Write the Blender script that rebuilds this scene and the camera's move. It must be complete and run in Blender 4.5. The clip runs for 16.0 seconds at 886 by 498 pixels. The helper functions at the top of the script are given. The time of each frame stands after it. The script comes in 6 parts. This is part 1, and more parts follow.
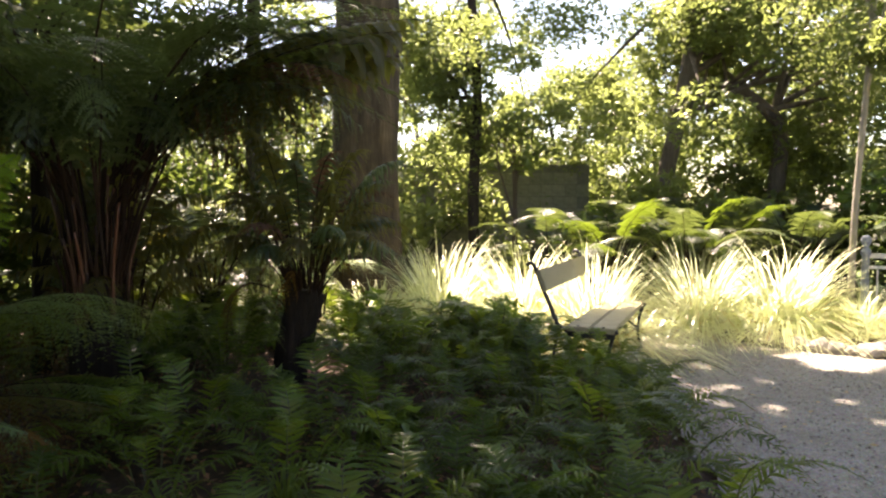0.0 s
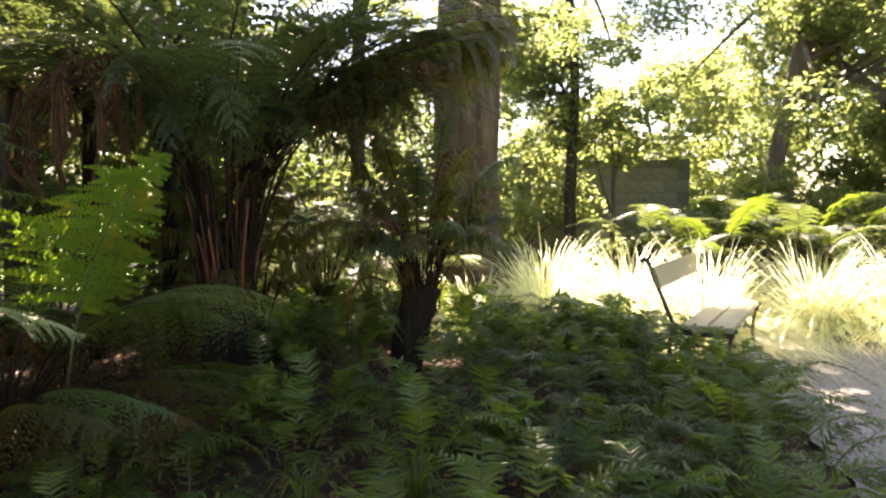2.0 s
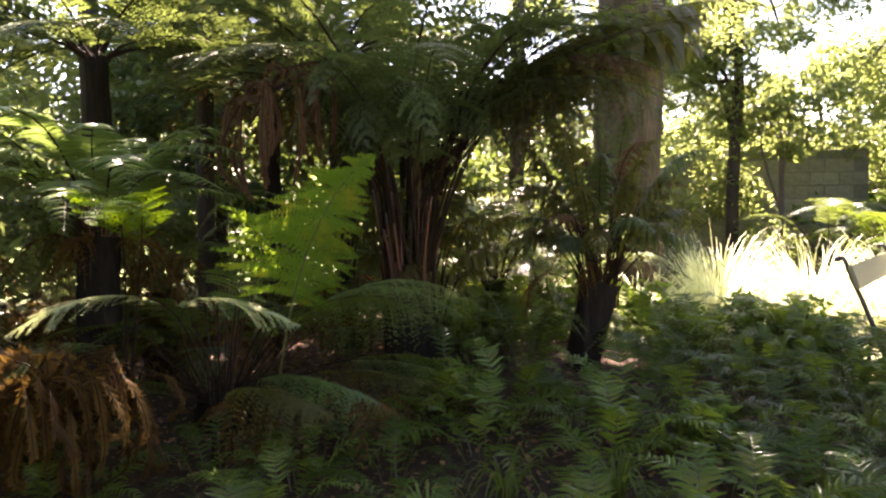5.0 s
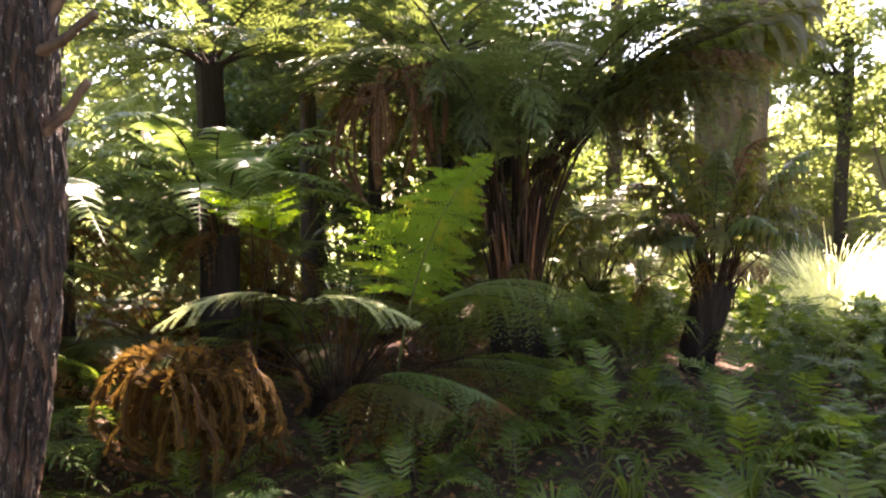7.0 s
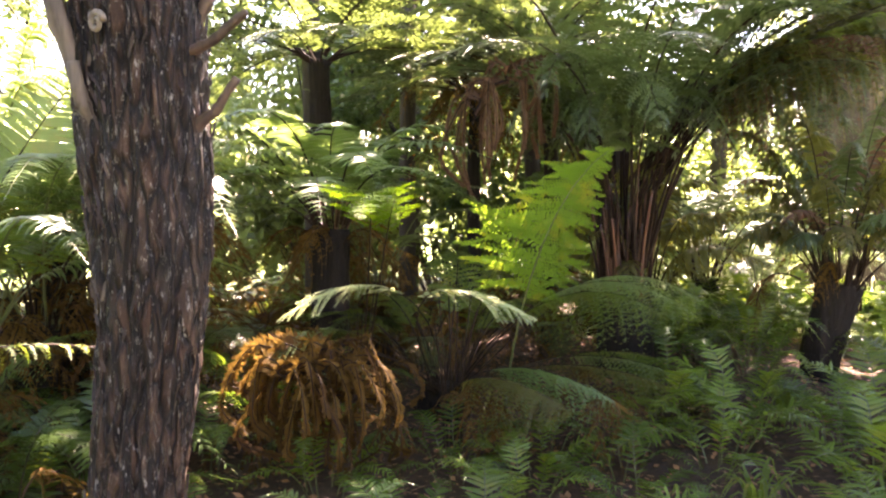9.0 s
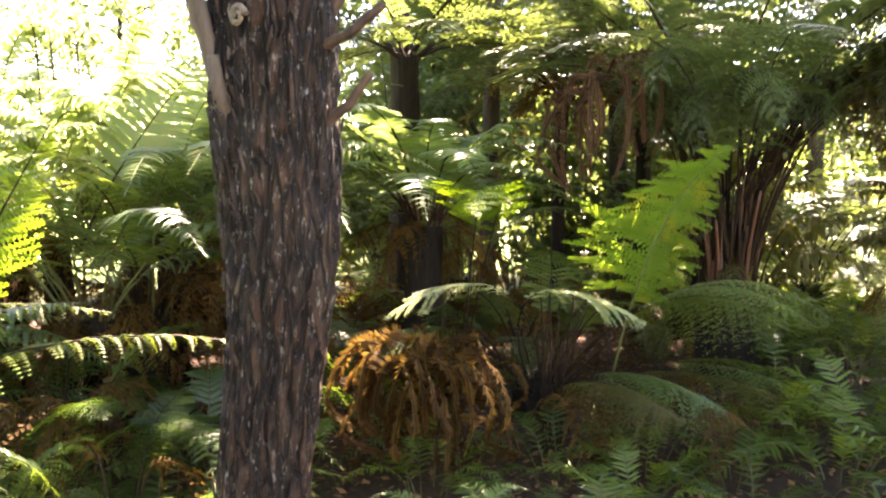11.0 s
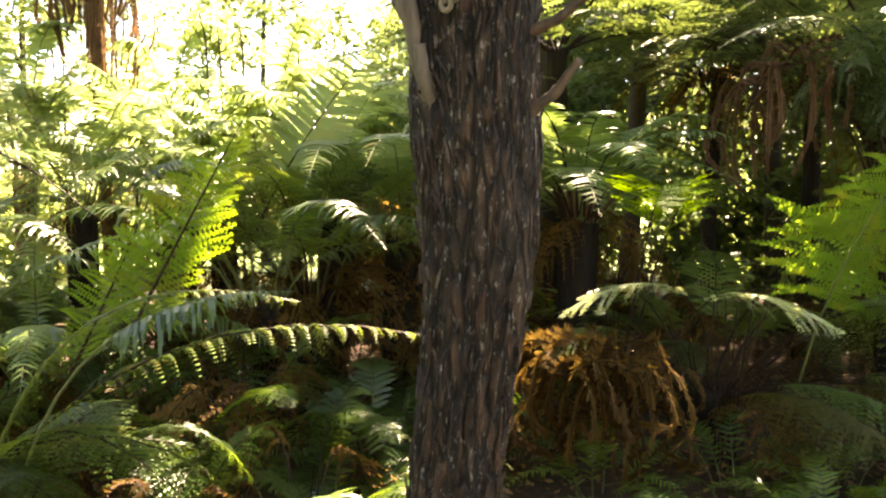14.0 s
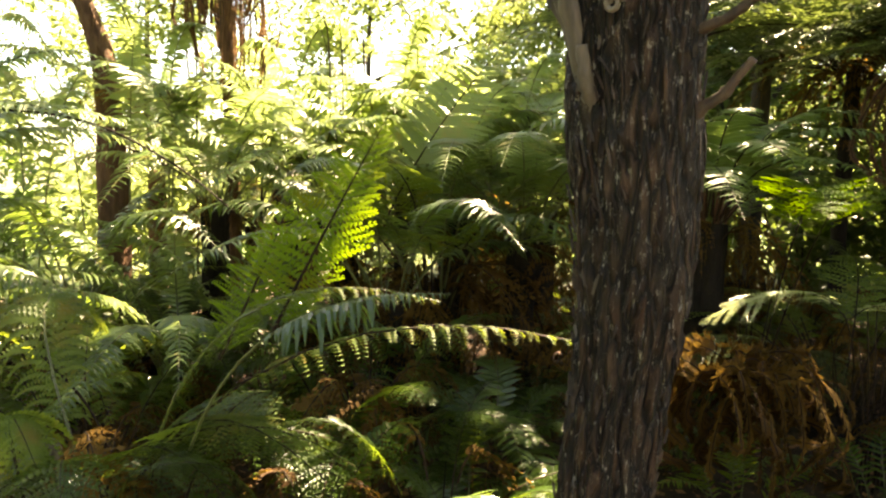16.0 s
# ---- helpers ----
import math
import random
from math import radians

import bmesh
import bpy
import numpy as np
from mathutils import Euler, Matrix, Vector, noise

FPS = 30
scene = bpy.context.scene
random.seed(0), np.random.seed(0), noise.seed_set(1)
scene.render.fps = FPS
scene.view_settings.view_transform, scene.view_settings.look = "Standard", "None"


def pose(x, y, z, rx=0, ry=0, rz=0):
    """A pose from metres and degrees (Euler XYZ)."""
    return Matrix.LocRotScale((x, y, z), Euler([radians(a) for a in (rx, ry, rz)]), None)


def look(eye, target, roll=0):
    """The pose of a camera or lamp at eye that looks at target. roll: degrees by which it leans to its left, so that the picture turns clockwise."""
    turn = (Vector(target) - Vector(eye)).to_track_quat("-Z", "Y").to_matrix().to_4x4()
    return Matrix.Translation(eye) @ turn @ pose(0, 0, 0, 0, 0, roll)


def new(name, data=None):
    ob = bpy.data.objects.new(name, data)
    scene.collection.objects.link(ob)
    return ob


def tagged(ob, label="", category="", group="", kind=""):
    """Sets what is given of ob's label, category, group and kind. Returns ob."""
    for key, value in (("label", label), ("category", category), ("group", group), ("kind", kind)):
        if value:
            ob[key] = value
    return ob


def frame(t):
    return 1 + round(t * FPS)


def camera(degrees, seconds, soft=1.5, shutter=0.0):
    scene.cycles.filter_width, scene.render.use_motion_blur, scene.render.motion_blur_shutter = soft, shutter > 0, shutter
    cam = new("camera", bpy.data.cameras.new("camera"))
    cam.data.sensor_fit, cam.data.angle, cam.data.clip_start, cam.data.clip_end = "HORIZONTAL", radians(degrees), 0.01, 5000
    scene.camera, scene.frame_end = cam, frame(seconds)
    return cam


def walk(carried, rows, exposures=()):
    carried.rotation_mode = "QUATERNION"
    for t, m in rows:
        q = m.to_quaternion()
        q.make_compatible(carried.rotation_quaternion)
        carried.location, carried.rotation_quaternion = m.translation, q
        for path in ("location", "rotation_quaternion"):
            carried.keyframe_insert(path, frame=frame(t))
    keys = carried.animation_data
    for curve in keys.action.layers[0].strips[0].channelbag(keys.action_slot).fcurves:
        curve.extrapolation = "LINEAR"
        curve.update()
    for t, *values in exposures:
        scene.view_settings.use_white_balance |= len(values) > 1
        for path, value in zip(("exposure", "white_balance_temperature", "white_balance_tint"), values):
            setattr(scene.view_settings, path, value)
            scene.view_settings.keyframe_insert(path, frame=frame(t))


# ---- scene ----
cam = camera(62.8, 16.0, 2.3)
METRES, EYE, TILT, LEAN, TURN = 1.35, 1.27, -3.5, 0.0, 0.0
ROWS = [
    (0.0, 0.0, 0.0, 0.0, -0.0, -0.0, -0.0),
    (0.5, -0.0288, -0.0027, 0.0009, 1.57, -0.06, -0.09),
    (1.0, -0.0592, -0.0105, -0.0017, 3.11, -0.12, -0.15),
    (1.5, -0.0931, -0.016, -0.0067, 4.88, -0.14, -0.2),
    (2.0, -0.1328, -0.022, -0.0075, 6.6, -0.25, -0.27),
    (2.5, -0.1636, -0.0285, -0.0091, 8.44, -0.34, -0.29),
    (3.0, -0.1939, -0.0354, -0.0104, 10.29, -0.4, -0.3),
    (3.5, -0.222, -0.0426, -0.0099, 12.13, -0.46, -0.35),
    (4.0, -0.2487, -0.0509, -0.0058, 13.95, -0.58, -0.38),
    (6.5, -0.4079, -0.1041, -0.0041, 21.74, -0.75, -0.61),
    (7.0, -0.4289, -0.1161, -0.0032, 23.4, -0.83, -0.63),
    (7.5, -0.4582, -0.1264, -0.0043, 24.98, -0.96, -0.66),
    (8.0, -0.4853, -0.138, -0.0017, 26.57, -1.18, -0.74),
    (8.5, -0.505, -0.1466, -0.0038, 28.28, -1.26, -0.89),
    (9.0, -0.5278, -0.1531, -0.0069, 29.86, -1.29, -1.11),
    (11.5, -0.6935, -0.2, -0.0072, 35.95, -1.77, -2.3),
    (12.0, -0.7198, -0.207, -0.009, 37.26, -1.85, -2.42),
    (12.5, -0.7526, -0.2166, -0.0117, 38.44, -1.97, -2.62),
    (13.0, -0.7769, -0.2251, -0.0162, 39.9, -2.01, -2.73),
    (13.5, -0.8031, -0.2383, -0.0167, 41.68, -2.2, -2.91),
    (14.0, -0.828, -0.2547, -0.0208, 43.63, -2.31, -3.06),
    (14.5, -0.857, -0.2724, -0.0209, 45.48, -2.51, -3.28),
    (15.0, -0.8847, -0.2915, -0.0197, 47.33, -2.75, -3.5),
    (15.5, -0.9076, -0.3115, -0.0166, 49.14, -3.01, -3.65),
    (16.0, -0.9217, -0.335, -0.0084, 50.71, -3.31, -3.85),
]
walk(cam, [(t, pose(0, 0, EYE, TILT, LEAN, TURN) @ pose(METRES * x, METRES * y, METRES * z, 90 + pitch, roll, yaw)) for t, x, y, z, yaw, pitch, roll in ROWS], [(0.0, 3.05, 7600, 24), (2.5, 3.72, 7500, 27), (4.0, 3.72, 7450, 29), (7.0, 4.3, 7700, 32), (9.0, 5.0, 7550, 32), (12.0, 4.83, 8150, 24), (14.0, 4.38, 9300, 16), (16.0, 3.93, 10200, 11)])

# ---- world, sun and exposure ----
SUN_AZ, SUN_EL = -14.0, 57.0          # degrees: azimuth from +Y towards +X, elevation
world = bpy.data.worlds.new("sky_world")
scene.world = world
world.use_nodes = True
wn = world.node_tree.nodes
sky = wn.new("ShaderNodeTexSky")
sky.sky_type = "NISHITA"
sky.sun_disc = False
sky.sun_elevation, sky.sun_rotation = radians(SUN_EL), radians(SUN_AZ % 360)
wn["Background"].inputs["Strength"].default_value = 0.055
world.node_tree.links.new(sky.outputs["Color"], wn["Background"].inputs["Color"])
sun = new("sun", bpy.data.lights.new("sun", "SUN"))
sun.data.energy, sun.data.angle, sun.data.color = 5.0, radians(0.53), (1.0, 0.93, 0.8)
SUN_DIR = Vector((math.sin(radians(SUN_AZ)) * math.cos(radians(SUN_EL)), math.cos(radians(SUN_AZ)) * math.cos(radians(SUN_EL)), math.sin(radians(SUN_EL))))
sun.matrix_world = look(SUN_DIR * 40, (0, 0, 0))


# ---- materials ----
def nodes_of(name):
    m = bpy.data.materials.new(name)
    m.use_nodes = True
    t = m.node_tree
    return m, t, t.nodes["Principled BSDF"], t.nodes["Material Output"]


def ramp(t, fac, stops):
    r = t.nodes.new("ShaderNodeValToRGB")
    while len(r.color_ramp.elements) < len(stops):
        r.color_ramp.elements.new(0.5)
    for e, (p, c) in zip(r.color_ramp.elements, stops):
        e.position, e.color = p, (*c, 1)
    t.links.new(fac, r.inputs["Fac"])
    return r.outputs["Color"]


def noise_fac(t, scale, detail=4, rough=0.6, stretch=None, coord="Object"):
    tc = t.nodes.new("ShaderNodeTexCoord")
    n = t.nodes.new("ShaderNodeTexNoise")
    n.inputs["Scale"].default_value, n.inputs["Detail"].default_value, n.inputs["Roughness"].default_value = scale, detail, rough
    out = tc.outputs[coord]
    if stretch:
        mp = t.nodes.new("ShaderNodeMapping")
        mp.inputs["Scale"].default_value = stretch
        t.links.new(out, mp.inputs["Vector"])
        out = mp.outputs["Vector"]
    t.links.new(out, n.inputs["Vector"])
    return n.outputs["Fac"]


def mixed(t, fac, a, b, kind="MIX"):
    m = t.nodes.new("ShaderNodeMix")
    m.data_type, m.blend_type = "RGBA", kind
    for sock, v in ((m.inputs[0], fac), (m.inputs[6], a), (m.inputs[7], b)):
        if isinstance(v, (int, float)):
            sock.default_value = v
        elif isinstance(v, tuple):
            sock.default_value = (*v, 1)
        else:
            t.links.new(v, sock)
    return m.outputs[2]


def bump(t, fac, strength, distance, bsdf):
    b = t.nodes.new("ShaderNodeBump")
    b.inputs["Strength"].default_value, b.inputs["Distance"].default_value = strength, distance
    t.links.new(fac, b.inputs["Height"])
    t.links.new(b.outputs["Normal"], bsdf.inputs["Normal"])


def leaf_material(name, dark, light, through_col, trans=0.45, rough=0.38, spec=0.5, blotch=None, per="object"):
    """Thin leaf: gloss on top, light coming through; varies from frond to frond and along each."""
    m, t, p, out = nodes_of(name)
    if per == "object":
        rnd = t.nodes.new("ShaderNodeObjectInfo").outputs["Random"]
    else:
        rnd = t.nodes.new("ShaderNodeNewGeometry").outputs["Random Per Island"]
    n = noise_fac(t, 3.0, 3)
    f = t.nodes.new("ShaderNodeMath")
    f.operation = "MULTIPLY_ADD"
    t.links.new(n, f.inputs[0])
    f.inputs[1].default_value = 0.6
    g = t.nodes.new("ShaderNodeMath")
    g.operation = "MULTIPLY_ADD"
    t.links.new(rnd, g.inputs[0])
    g.inputs[1].default_value, g.inputs[2].default_value = 0.8, -0.2
    t.links.new(g.outputs[0], f.inputs[2])
    col = ramp(t, f.outputs[0], [(0.05, dark), (0.95, light)])
    if blotch:
        bf = ramp(t, noise_fac(t, 9.0, 3), [(0.55, (0, 0, 0)), (0.72, (1, 1, 1))])
        col = mixed(t, bf, col, blotch)
    t.links.new(col, p.inputs["Base Color"])
    p.inputs["Roughness"].default_value = rough
    p.inputs["Specular IOR Level"].default_value = spec
    tr = t.nodes.new("ShaderNodeBsdfTranslucent")
    t.links.new(mixed(t, 0.75, col, through_col), tr.inputs["Color"])
    mx = t.nodes.new("ShaderNodeMixShader")
    mx.inputs[0].default_value = trans
    t.links.new(p.outputs[0], mx.inputs[1])
    t.links.new(tr.outputs[0], mx.inputs[2])
    t.links.new(mx.outputs[0], out.inputs["Surface"])
    return m


def bark_material(name, stops, scale=14, stretch=(1, 1, 0.12), rough=0.9, depth=0.02, strength=0.8, lichen=None):
    m, t, p, out = nodes_of(name)
    n = noise_fac(t, scale, 6, 0.7, stretch)
    col = ramp(t, n, stops)
    col = mixed(t, ramp(t, noise_fac(t, 3.2, 4), [(0.35, (0, 0, 0)), (0.75, (0.75, 0.75, 0.75))]), col, stops[0][1])
    if lichen:
        lf = ramp(t, noise_fac(t, 34, 7, 0.75, (1, 1, 0.4)), [(0.58, (0, 0, 0)), (0.76, (0.7, 0.7, 0.7))])
        col = mixed(t, lf, col, lichen)
    t.links.new(col, p.inputs["Base Color"])
    p.inputs["Roughness"].default_value = rough
    p.inputs["Specular IOR Level"].default_value = 0.25
    bump(t, n, strength, depth, p)
    return m


def plain_material(name, a, b, scale=20, rough=0.7, metal=0.0, bumpy=0.2, dist=0.003, stretch=None, per_object=0.0):
    m, t, p, out = nodes_of(name)
    n = noise_fac(t, scale, 5, 0.65, stretch)
    col = ramp(t, n, [(0.3, a), (0.7, b)])
    if per_object:
        r = t.nodes.new("ShaderNodeObjectInfo").outputs["Random"]
        col = mixed(t, per_object, col, ramp(t, r, [(0, a), (1, b)]))
    t.links.new(col, p.inputs["Base Color"])
    p.inputs["Roughness"].default_value, p.inputs["Metallic"].default_value = rough, metal
    bump(t, n, bumpy, dist, p)
    return m


M_FERN_DARK = leaf_material("fern_dark_green", (0.028, 0.046, 0.014), (0.075, 0.108, 0.036), (0.24, 0.31, 0.07), 0.26, 0.36, 0.42)
# very dark green that also stands in for shade among the ferns
M_GROUND_SHADED = leaf_material("low_fern_shaded_dark_green", (0.011, 0.024, 0.005), (0.038, 0.072, 0.012), (0.24, 0.34, 0.03), 0.34, 0.38, 0.2)
M_GROUND_MID = leaf_material("low_fern_mid_green", (0.024, 0.050, 0.007), (0.085, 0.14, 0.018), (0.36, 0.48, 0.04), 0.38, 0.35, 0.3, (0.10, 0.09, 0.02))
M_FERN_BLUE = leaf_material("fern_blue_green", (0.030, 0.056, 0.016), (0.08, 0.12, 0.034), (0.28, 0.40, 0.06), 0.36, 0.3, 0.65)
M_FERN_MID = leaf_material("fern_mid_green", (0.04, 0.07, 0.014), (0.10, 0.15, 0.03), (0.36, 0.44, 0.05), 0.42, 0.52, 0.28, (0.17, 0.10, 0.025))
M_FERN_OLIVE = leaf_material("fern_olive_brown", (0.030, 0.032, 0.010), (0.092, 0.088, 0.026), (0.34, 0.33, 0.05), 0.4, 0.5, 0.25, (0.10, 0.055, 0.018))
M_FERN_COMB = leaf_material("fern_fresh_green", (0.05, 0.09, 0.024), (0.12, 0.185, 0.05), (0.30, 0.42, 0.09), 0.34, 0.36, 0.5)
M_FERN_BRIGHT = leaf_material("fern_bright_green", (0.04, 0.09, 0.003), (0.085, 0.15, 0.005), (0.15, 0.25, 0.006), 0.4, 0.55, 0.15, (0.035, 0.06, 0.008))
M_FERN_YELLOW = leaf_material("fern_yellow_green", (0.06, 0.11, 0.025), (0.15, 0.215, 0.06), (0.40, 0.50, 0.17), 0.4, 0.36, 0.6, (0.22, 0.16, 0.04))
M_FERN_LIME = leaf_material("fern_lime_green", (0.06, 0.13, 0.012), (0.14, 0.23, 0.024), (0.30, 0.45, 0.03), 0.46, 0.5, 0.2, (0.30, 0.22, 0.02))
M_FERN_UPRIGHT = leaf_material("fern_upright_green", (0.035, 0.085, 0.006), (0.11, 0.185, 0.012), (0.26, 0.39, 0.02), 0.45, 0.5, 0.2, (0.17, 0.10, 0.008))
# far paler than the other ferns: sunlight is put into this colour
M_FERN_PALE_LIT = leaf_material("fern_pale_sunlit_green", (0.26, 0.32, 0.12), (0.46, 0.48, 0.22), (0.65, 0.68, 0.3), 0.4, 0.32, 0.8)
M_FERN_DEAD = leaf_material("fern_dead_brown", (0.04, 0.017, 0.005), (0.14, 0.078, 0.019), (0.24, 0.14, 0.03), 0.36, 0.75, 0.15)
M_FERN_GREY = leaf_material("fern_dead_grey_brown", (0.055, 0.03, 0.018), (0.16, 0.09, 0.055), (0.24, 0.13, 0.07), 0.25, 0.9, 0.1)
M_STEM_GREEN = plain_material("fern_stem_green", (0.05, 0.062, 0.016), (0.10, 0.10, 0.03), 30, 0.5)
M_STEM_BROWN = plain_material("fern_stem_brown", (0.010, 0.006, 0.004), (0.036, 0.018, 0.010), 26, 0.65, stretch=(1, 1, 0.2))
M_STEM_BROWN.node_tree.nodes["Principled BSDF"].inputs["Specular IOR Level"].default_value = 0.15
M_STEM_RED = plain_material("fern_stipe_red_brown", (0.016, 0.007, 0.004), (0.17, 0.062, 0.03), 30, 0.4, stretch=(1, 1, 0.15), per_object=0.6)
M_FIBRE = bark_material("fern_trunk_fibre", [(0.3, (0.008, 0.006, 0.005)), (0.7, (0.032, 0.021, 0.015))], 30)
def near_bark():
    """Stringy reddish bark: long plates between dark cracks, fibres and scattered pale flecks."""
    m, t, p, out = nodes_of("stringy_fern_bark")
    tc = t.nodes.new("ShaderNodeTexCoord")
    mp = t.nodes.new("ShaderNodeMapping")
    mp.inputs["Scale"].default_value = (1, 1, 0.2)
    t.links.new(tc.outputs["Object"], mp.inputs["Vector"])
    warp = t.nodes.new("ShaderNodeTexNoise")
    warp.inputs["Scale"].default_value, warp.inputs["Detail"].default_value = 22, 3
    t.links.new(mp.outputs["Vector"], warp.inputs["Vector"])
    add = t.nodes.new("ShaderNodeVectorMath")
    add.operation = "MULTIPLY_ADD"
    add.inputs[1].default_value = (0.05, 0.05, 0.05)
    t.links.new(warp.outputs["Color"], add.inputs[0])
    t.links.new(mp.outputs["Vector"], add.inputs[2])
    v = t.nodes.new("ShaderNodeTexVoronoi")
    v.feature = "DISTANCE_TO_EDGE"
    v.inputs["Scale"].default_value = 30
    t.links.new(add.outputs[0], v.inputs["Vector"])
    plates = ramp(t, v.outputs["Distance"], [(0.02, (0, 0, 0)), (0.22, (1, 1, 1))])
    fibre = noise_fac(t, 46, 7, 0.75, (1, 1, 0.2))
    col = ramp(t, fibre, [(0.3, (0.015, 0.0075, 0.005)), (0.5, (0.048, 0.024, 0.014)), (0.72, (0.14, 0.08, 0.052))])
    patch = noise_fac(t, 6, 4, 0.65, (1, 1, 0.4))
    col = mixed(t, ramp(t, patch, [(0.45, (0, 0, 0)), (0.62, (0.7, 0.7, 0.7))]), col, (0.022, 0.016, 0.013))
    rust = noise_fac(t, 9, 4, 0.65, (1, 1, 0.3))
    col = mixed(t, ramp(t, rust, [(0.55, (0, 0, 0)), (0.7, (0.6, 0.6, 0.6))]), col, (0.085, 0.034, 0.018))
    col = mixed(t, plates, (0.006, 0.0035, 0.003), col)
    fleck = noise_fac(t, 75, 6, 0.8, (1, 1, 0.3))
    col = mixed(t, ramp(t, fleck, [(0.57, (0, 0, 0)), (0.65, (0.9, 0.9, 0.9))]), col, (0.33, 0.29, 0.255))
    t.links.new(col, p.inputs["Base Color"])
    p.inputs["Roughness"].default_value, p.inputs["Specular IOR Level"].default_value = 0.7, 0.3
    bump(t, mixed(t, 0.6, fibre, plates), 1.0, 0.035, p)
    return m


M_BARK_NEAR = near_bark()
def flake_material():
    m, t, p, out = nodes_of("bark_flake")
    r = t.nodes.new("ShaderNodeNewGeometry").outputs["Random Per Island"]
    col = ramp(t, r, [(0.0, (0.009, 0.005, 0.004)), (0.5, (0.022, 0.010, 0.006)), (0.85, (0.06, 0.028, 0.016)), (0.93, (0.09, 0.065, 0.05)), (1.0, (0.24, 0.20, 0.17))])
    col = mixed(t, 0.5, col, ramp(t, noise_fac(t, 90, 4, 0.7), [(0.35, (0.007, 0.004, 0.003)), (0.78, (0.075, 0.05, 0.038))]))
    t.links.new(col, p.inputs["Base Color"])
    p.inputs["Roughness"].default_value = 0.8
    return m


M_FLAKE = flake_material()
M_STUB_BROWN = plain_material("brown_stalk_stub", (0.022, 0.012, 0.008), (0.12, 0.07, 0.045), 22, 0.7, bumpy=0.5, dist=0.006, stretch=(1, 1, 0.12))
M_BUD = plain_material("pale_curled_bud", (0.07, 0.05, 0.036), (0.22, 0.17, 0.125), 40, 0.7)
M_STUB = plain_material("cut_stalk_wood", (0.03, 0.021, 0.016), (0.17, 0.125, 0.095), 18, 0.75, bumpy=0.5, dist=0.006, stretch=(1, 1, 0.12))
M_BARK_RED = bark_material("red_brown_trunk_fibre", [(0.3, (0.045, 0.022, 0.013)), (0.7, (0.21, 0.11, 0.065))], 22, (1, 1, 0.2))
M_BARK_PALE = bark_material("pale_tree_bark", [(0.3, (0.04, 0.03, 0.02)), (0.55, (0.11, 0.082, 0.055)), (0.75, (0.22, 0.17, 0.12))], 13, (1, 1, 0.1), depth=0.05, strength=1.0)
M_BARK_SMOOTH = bark_material("pale_smooth_bark", [(0.3, (0.20, 0.175, 0.145)), (0.7, (0.42, 0.38, 0.32))], 14)
M_BARK_GREY = bark_material("grey_tree_bark", [(0.3, (0.07, 0.055, 0.045)), (0.7, (0.2, 0.165, 0.135))], 16)
M_BARK_DARK = bark_material("dark_tree_bark", [(0.3, (0.022, 0.018, 0.015)), (0.7, (0.085, 0.068, 0.052))], 16)
M_LEAF_TREE = leaf_material("tree_leaf_green", (0.04, 0.065, 0.02), (0.105, 0.14, 0.045), (0.36, 0.43, 0.13), 0.54, 0.42, 0.4, None, "island")
# tree leaf in a yellow-green meant to look sunlit
M_LEAF_SUN = leaf_material("tree_leaf_sunlit_yellow_green", (0.05, 0.075, 0.02), (0.11, 0.14, 0.045), (0.30, 0.36, 0.105), 0.50, 0.42, 0.4, None, "island")
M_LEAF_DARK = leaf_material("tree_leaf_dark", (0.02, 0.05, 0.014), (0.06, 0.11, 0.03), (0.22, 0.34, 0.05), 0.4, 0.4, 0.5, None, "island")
# shaded copy of the tree leaf, deep shade put into its colour
M_LEAF_SHADE = leaf_material("tree_leaf_deep_shade", (0.022, 0.045, 0.015), (0.055, 0.09, 0.028), (0.22, 0.3, 0.05), 0.3, 0.5, 0.3, None, "island")
M_LEAF_SHRUB = leaf_material("shrub_leaf", (0.045, 0.09, 0.018), (0.11, 0.18, 0.035), (0.32, 0.46, 0.06), 0.42, 0.36, 0.5, None, "island")
# blades raised towards white so the sun's glare sits in the colour
M_GRASS = leaf_material("tussock_blade_sunlit", (0.20, 0.27, 0.06), (0.78, 0.80, 0.48), (0.92, 0.94, 0.68), 0.58, 0.26, 0.9, None, "island")
M_STRAW = leaf_material("tussock_straw", (0.22, 0.14, 0.06), (0.50, 0.36, 0.17), (0.65, 0.45, 0.2), 0.35, 0.6, 0.3, None, "island")
M_LITTER = leaf_material("leaf_litter", (0.10, 0.05, 0.028), (0.36, 0.18, 0.09), (0.4, 0.16, 0.06), 0.15, 0.6, 0.4, None, "island")
M_GRIT = leaf_material("loose_grit", (0.08, 0.07, 0.06), (0.42, 0.39, 0.34), (0.2, 0.18, 0.15), 0.02, 0.9, 0.2, None, "island")
M_BENCH = plain_material("weathered_bench_slat", (0.20, 0.175, 0.105), (0.36, 0.315, 0.20), 16, 0.6, bumpy=0.3, dist=0.003, stretch=(6, 0.5, 6))
M_IRON = plain_material("black_cast_iron", (0.012, 0.012, 0.012), (0.035, 0.033, 0.03), 60, 0.45, 0.0)
M_POST = plain_material("blue_grey_painted_metal", (0.16, 0.19, 0.25), (0.25, 0.28, 0.34), 30, 0.4)
M_RAIL = plain_material("pale_painted_rail", (0.48, 0.48, 0.46), (0.62, 0.62, 0.60), 30, 0.5)
M_ROCK = plain_material("edging_rock", (0.08, 0.072, 0.06), (0.27, 0.245, 0.21), 14, 0.9, bumpy=0.8, dist=0.02, per_object=0.3)
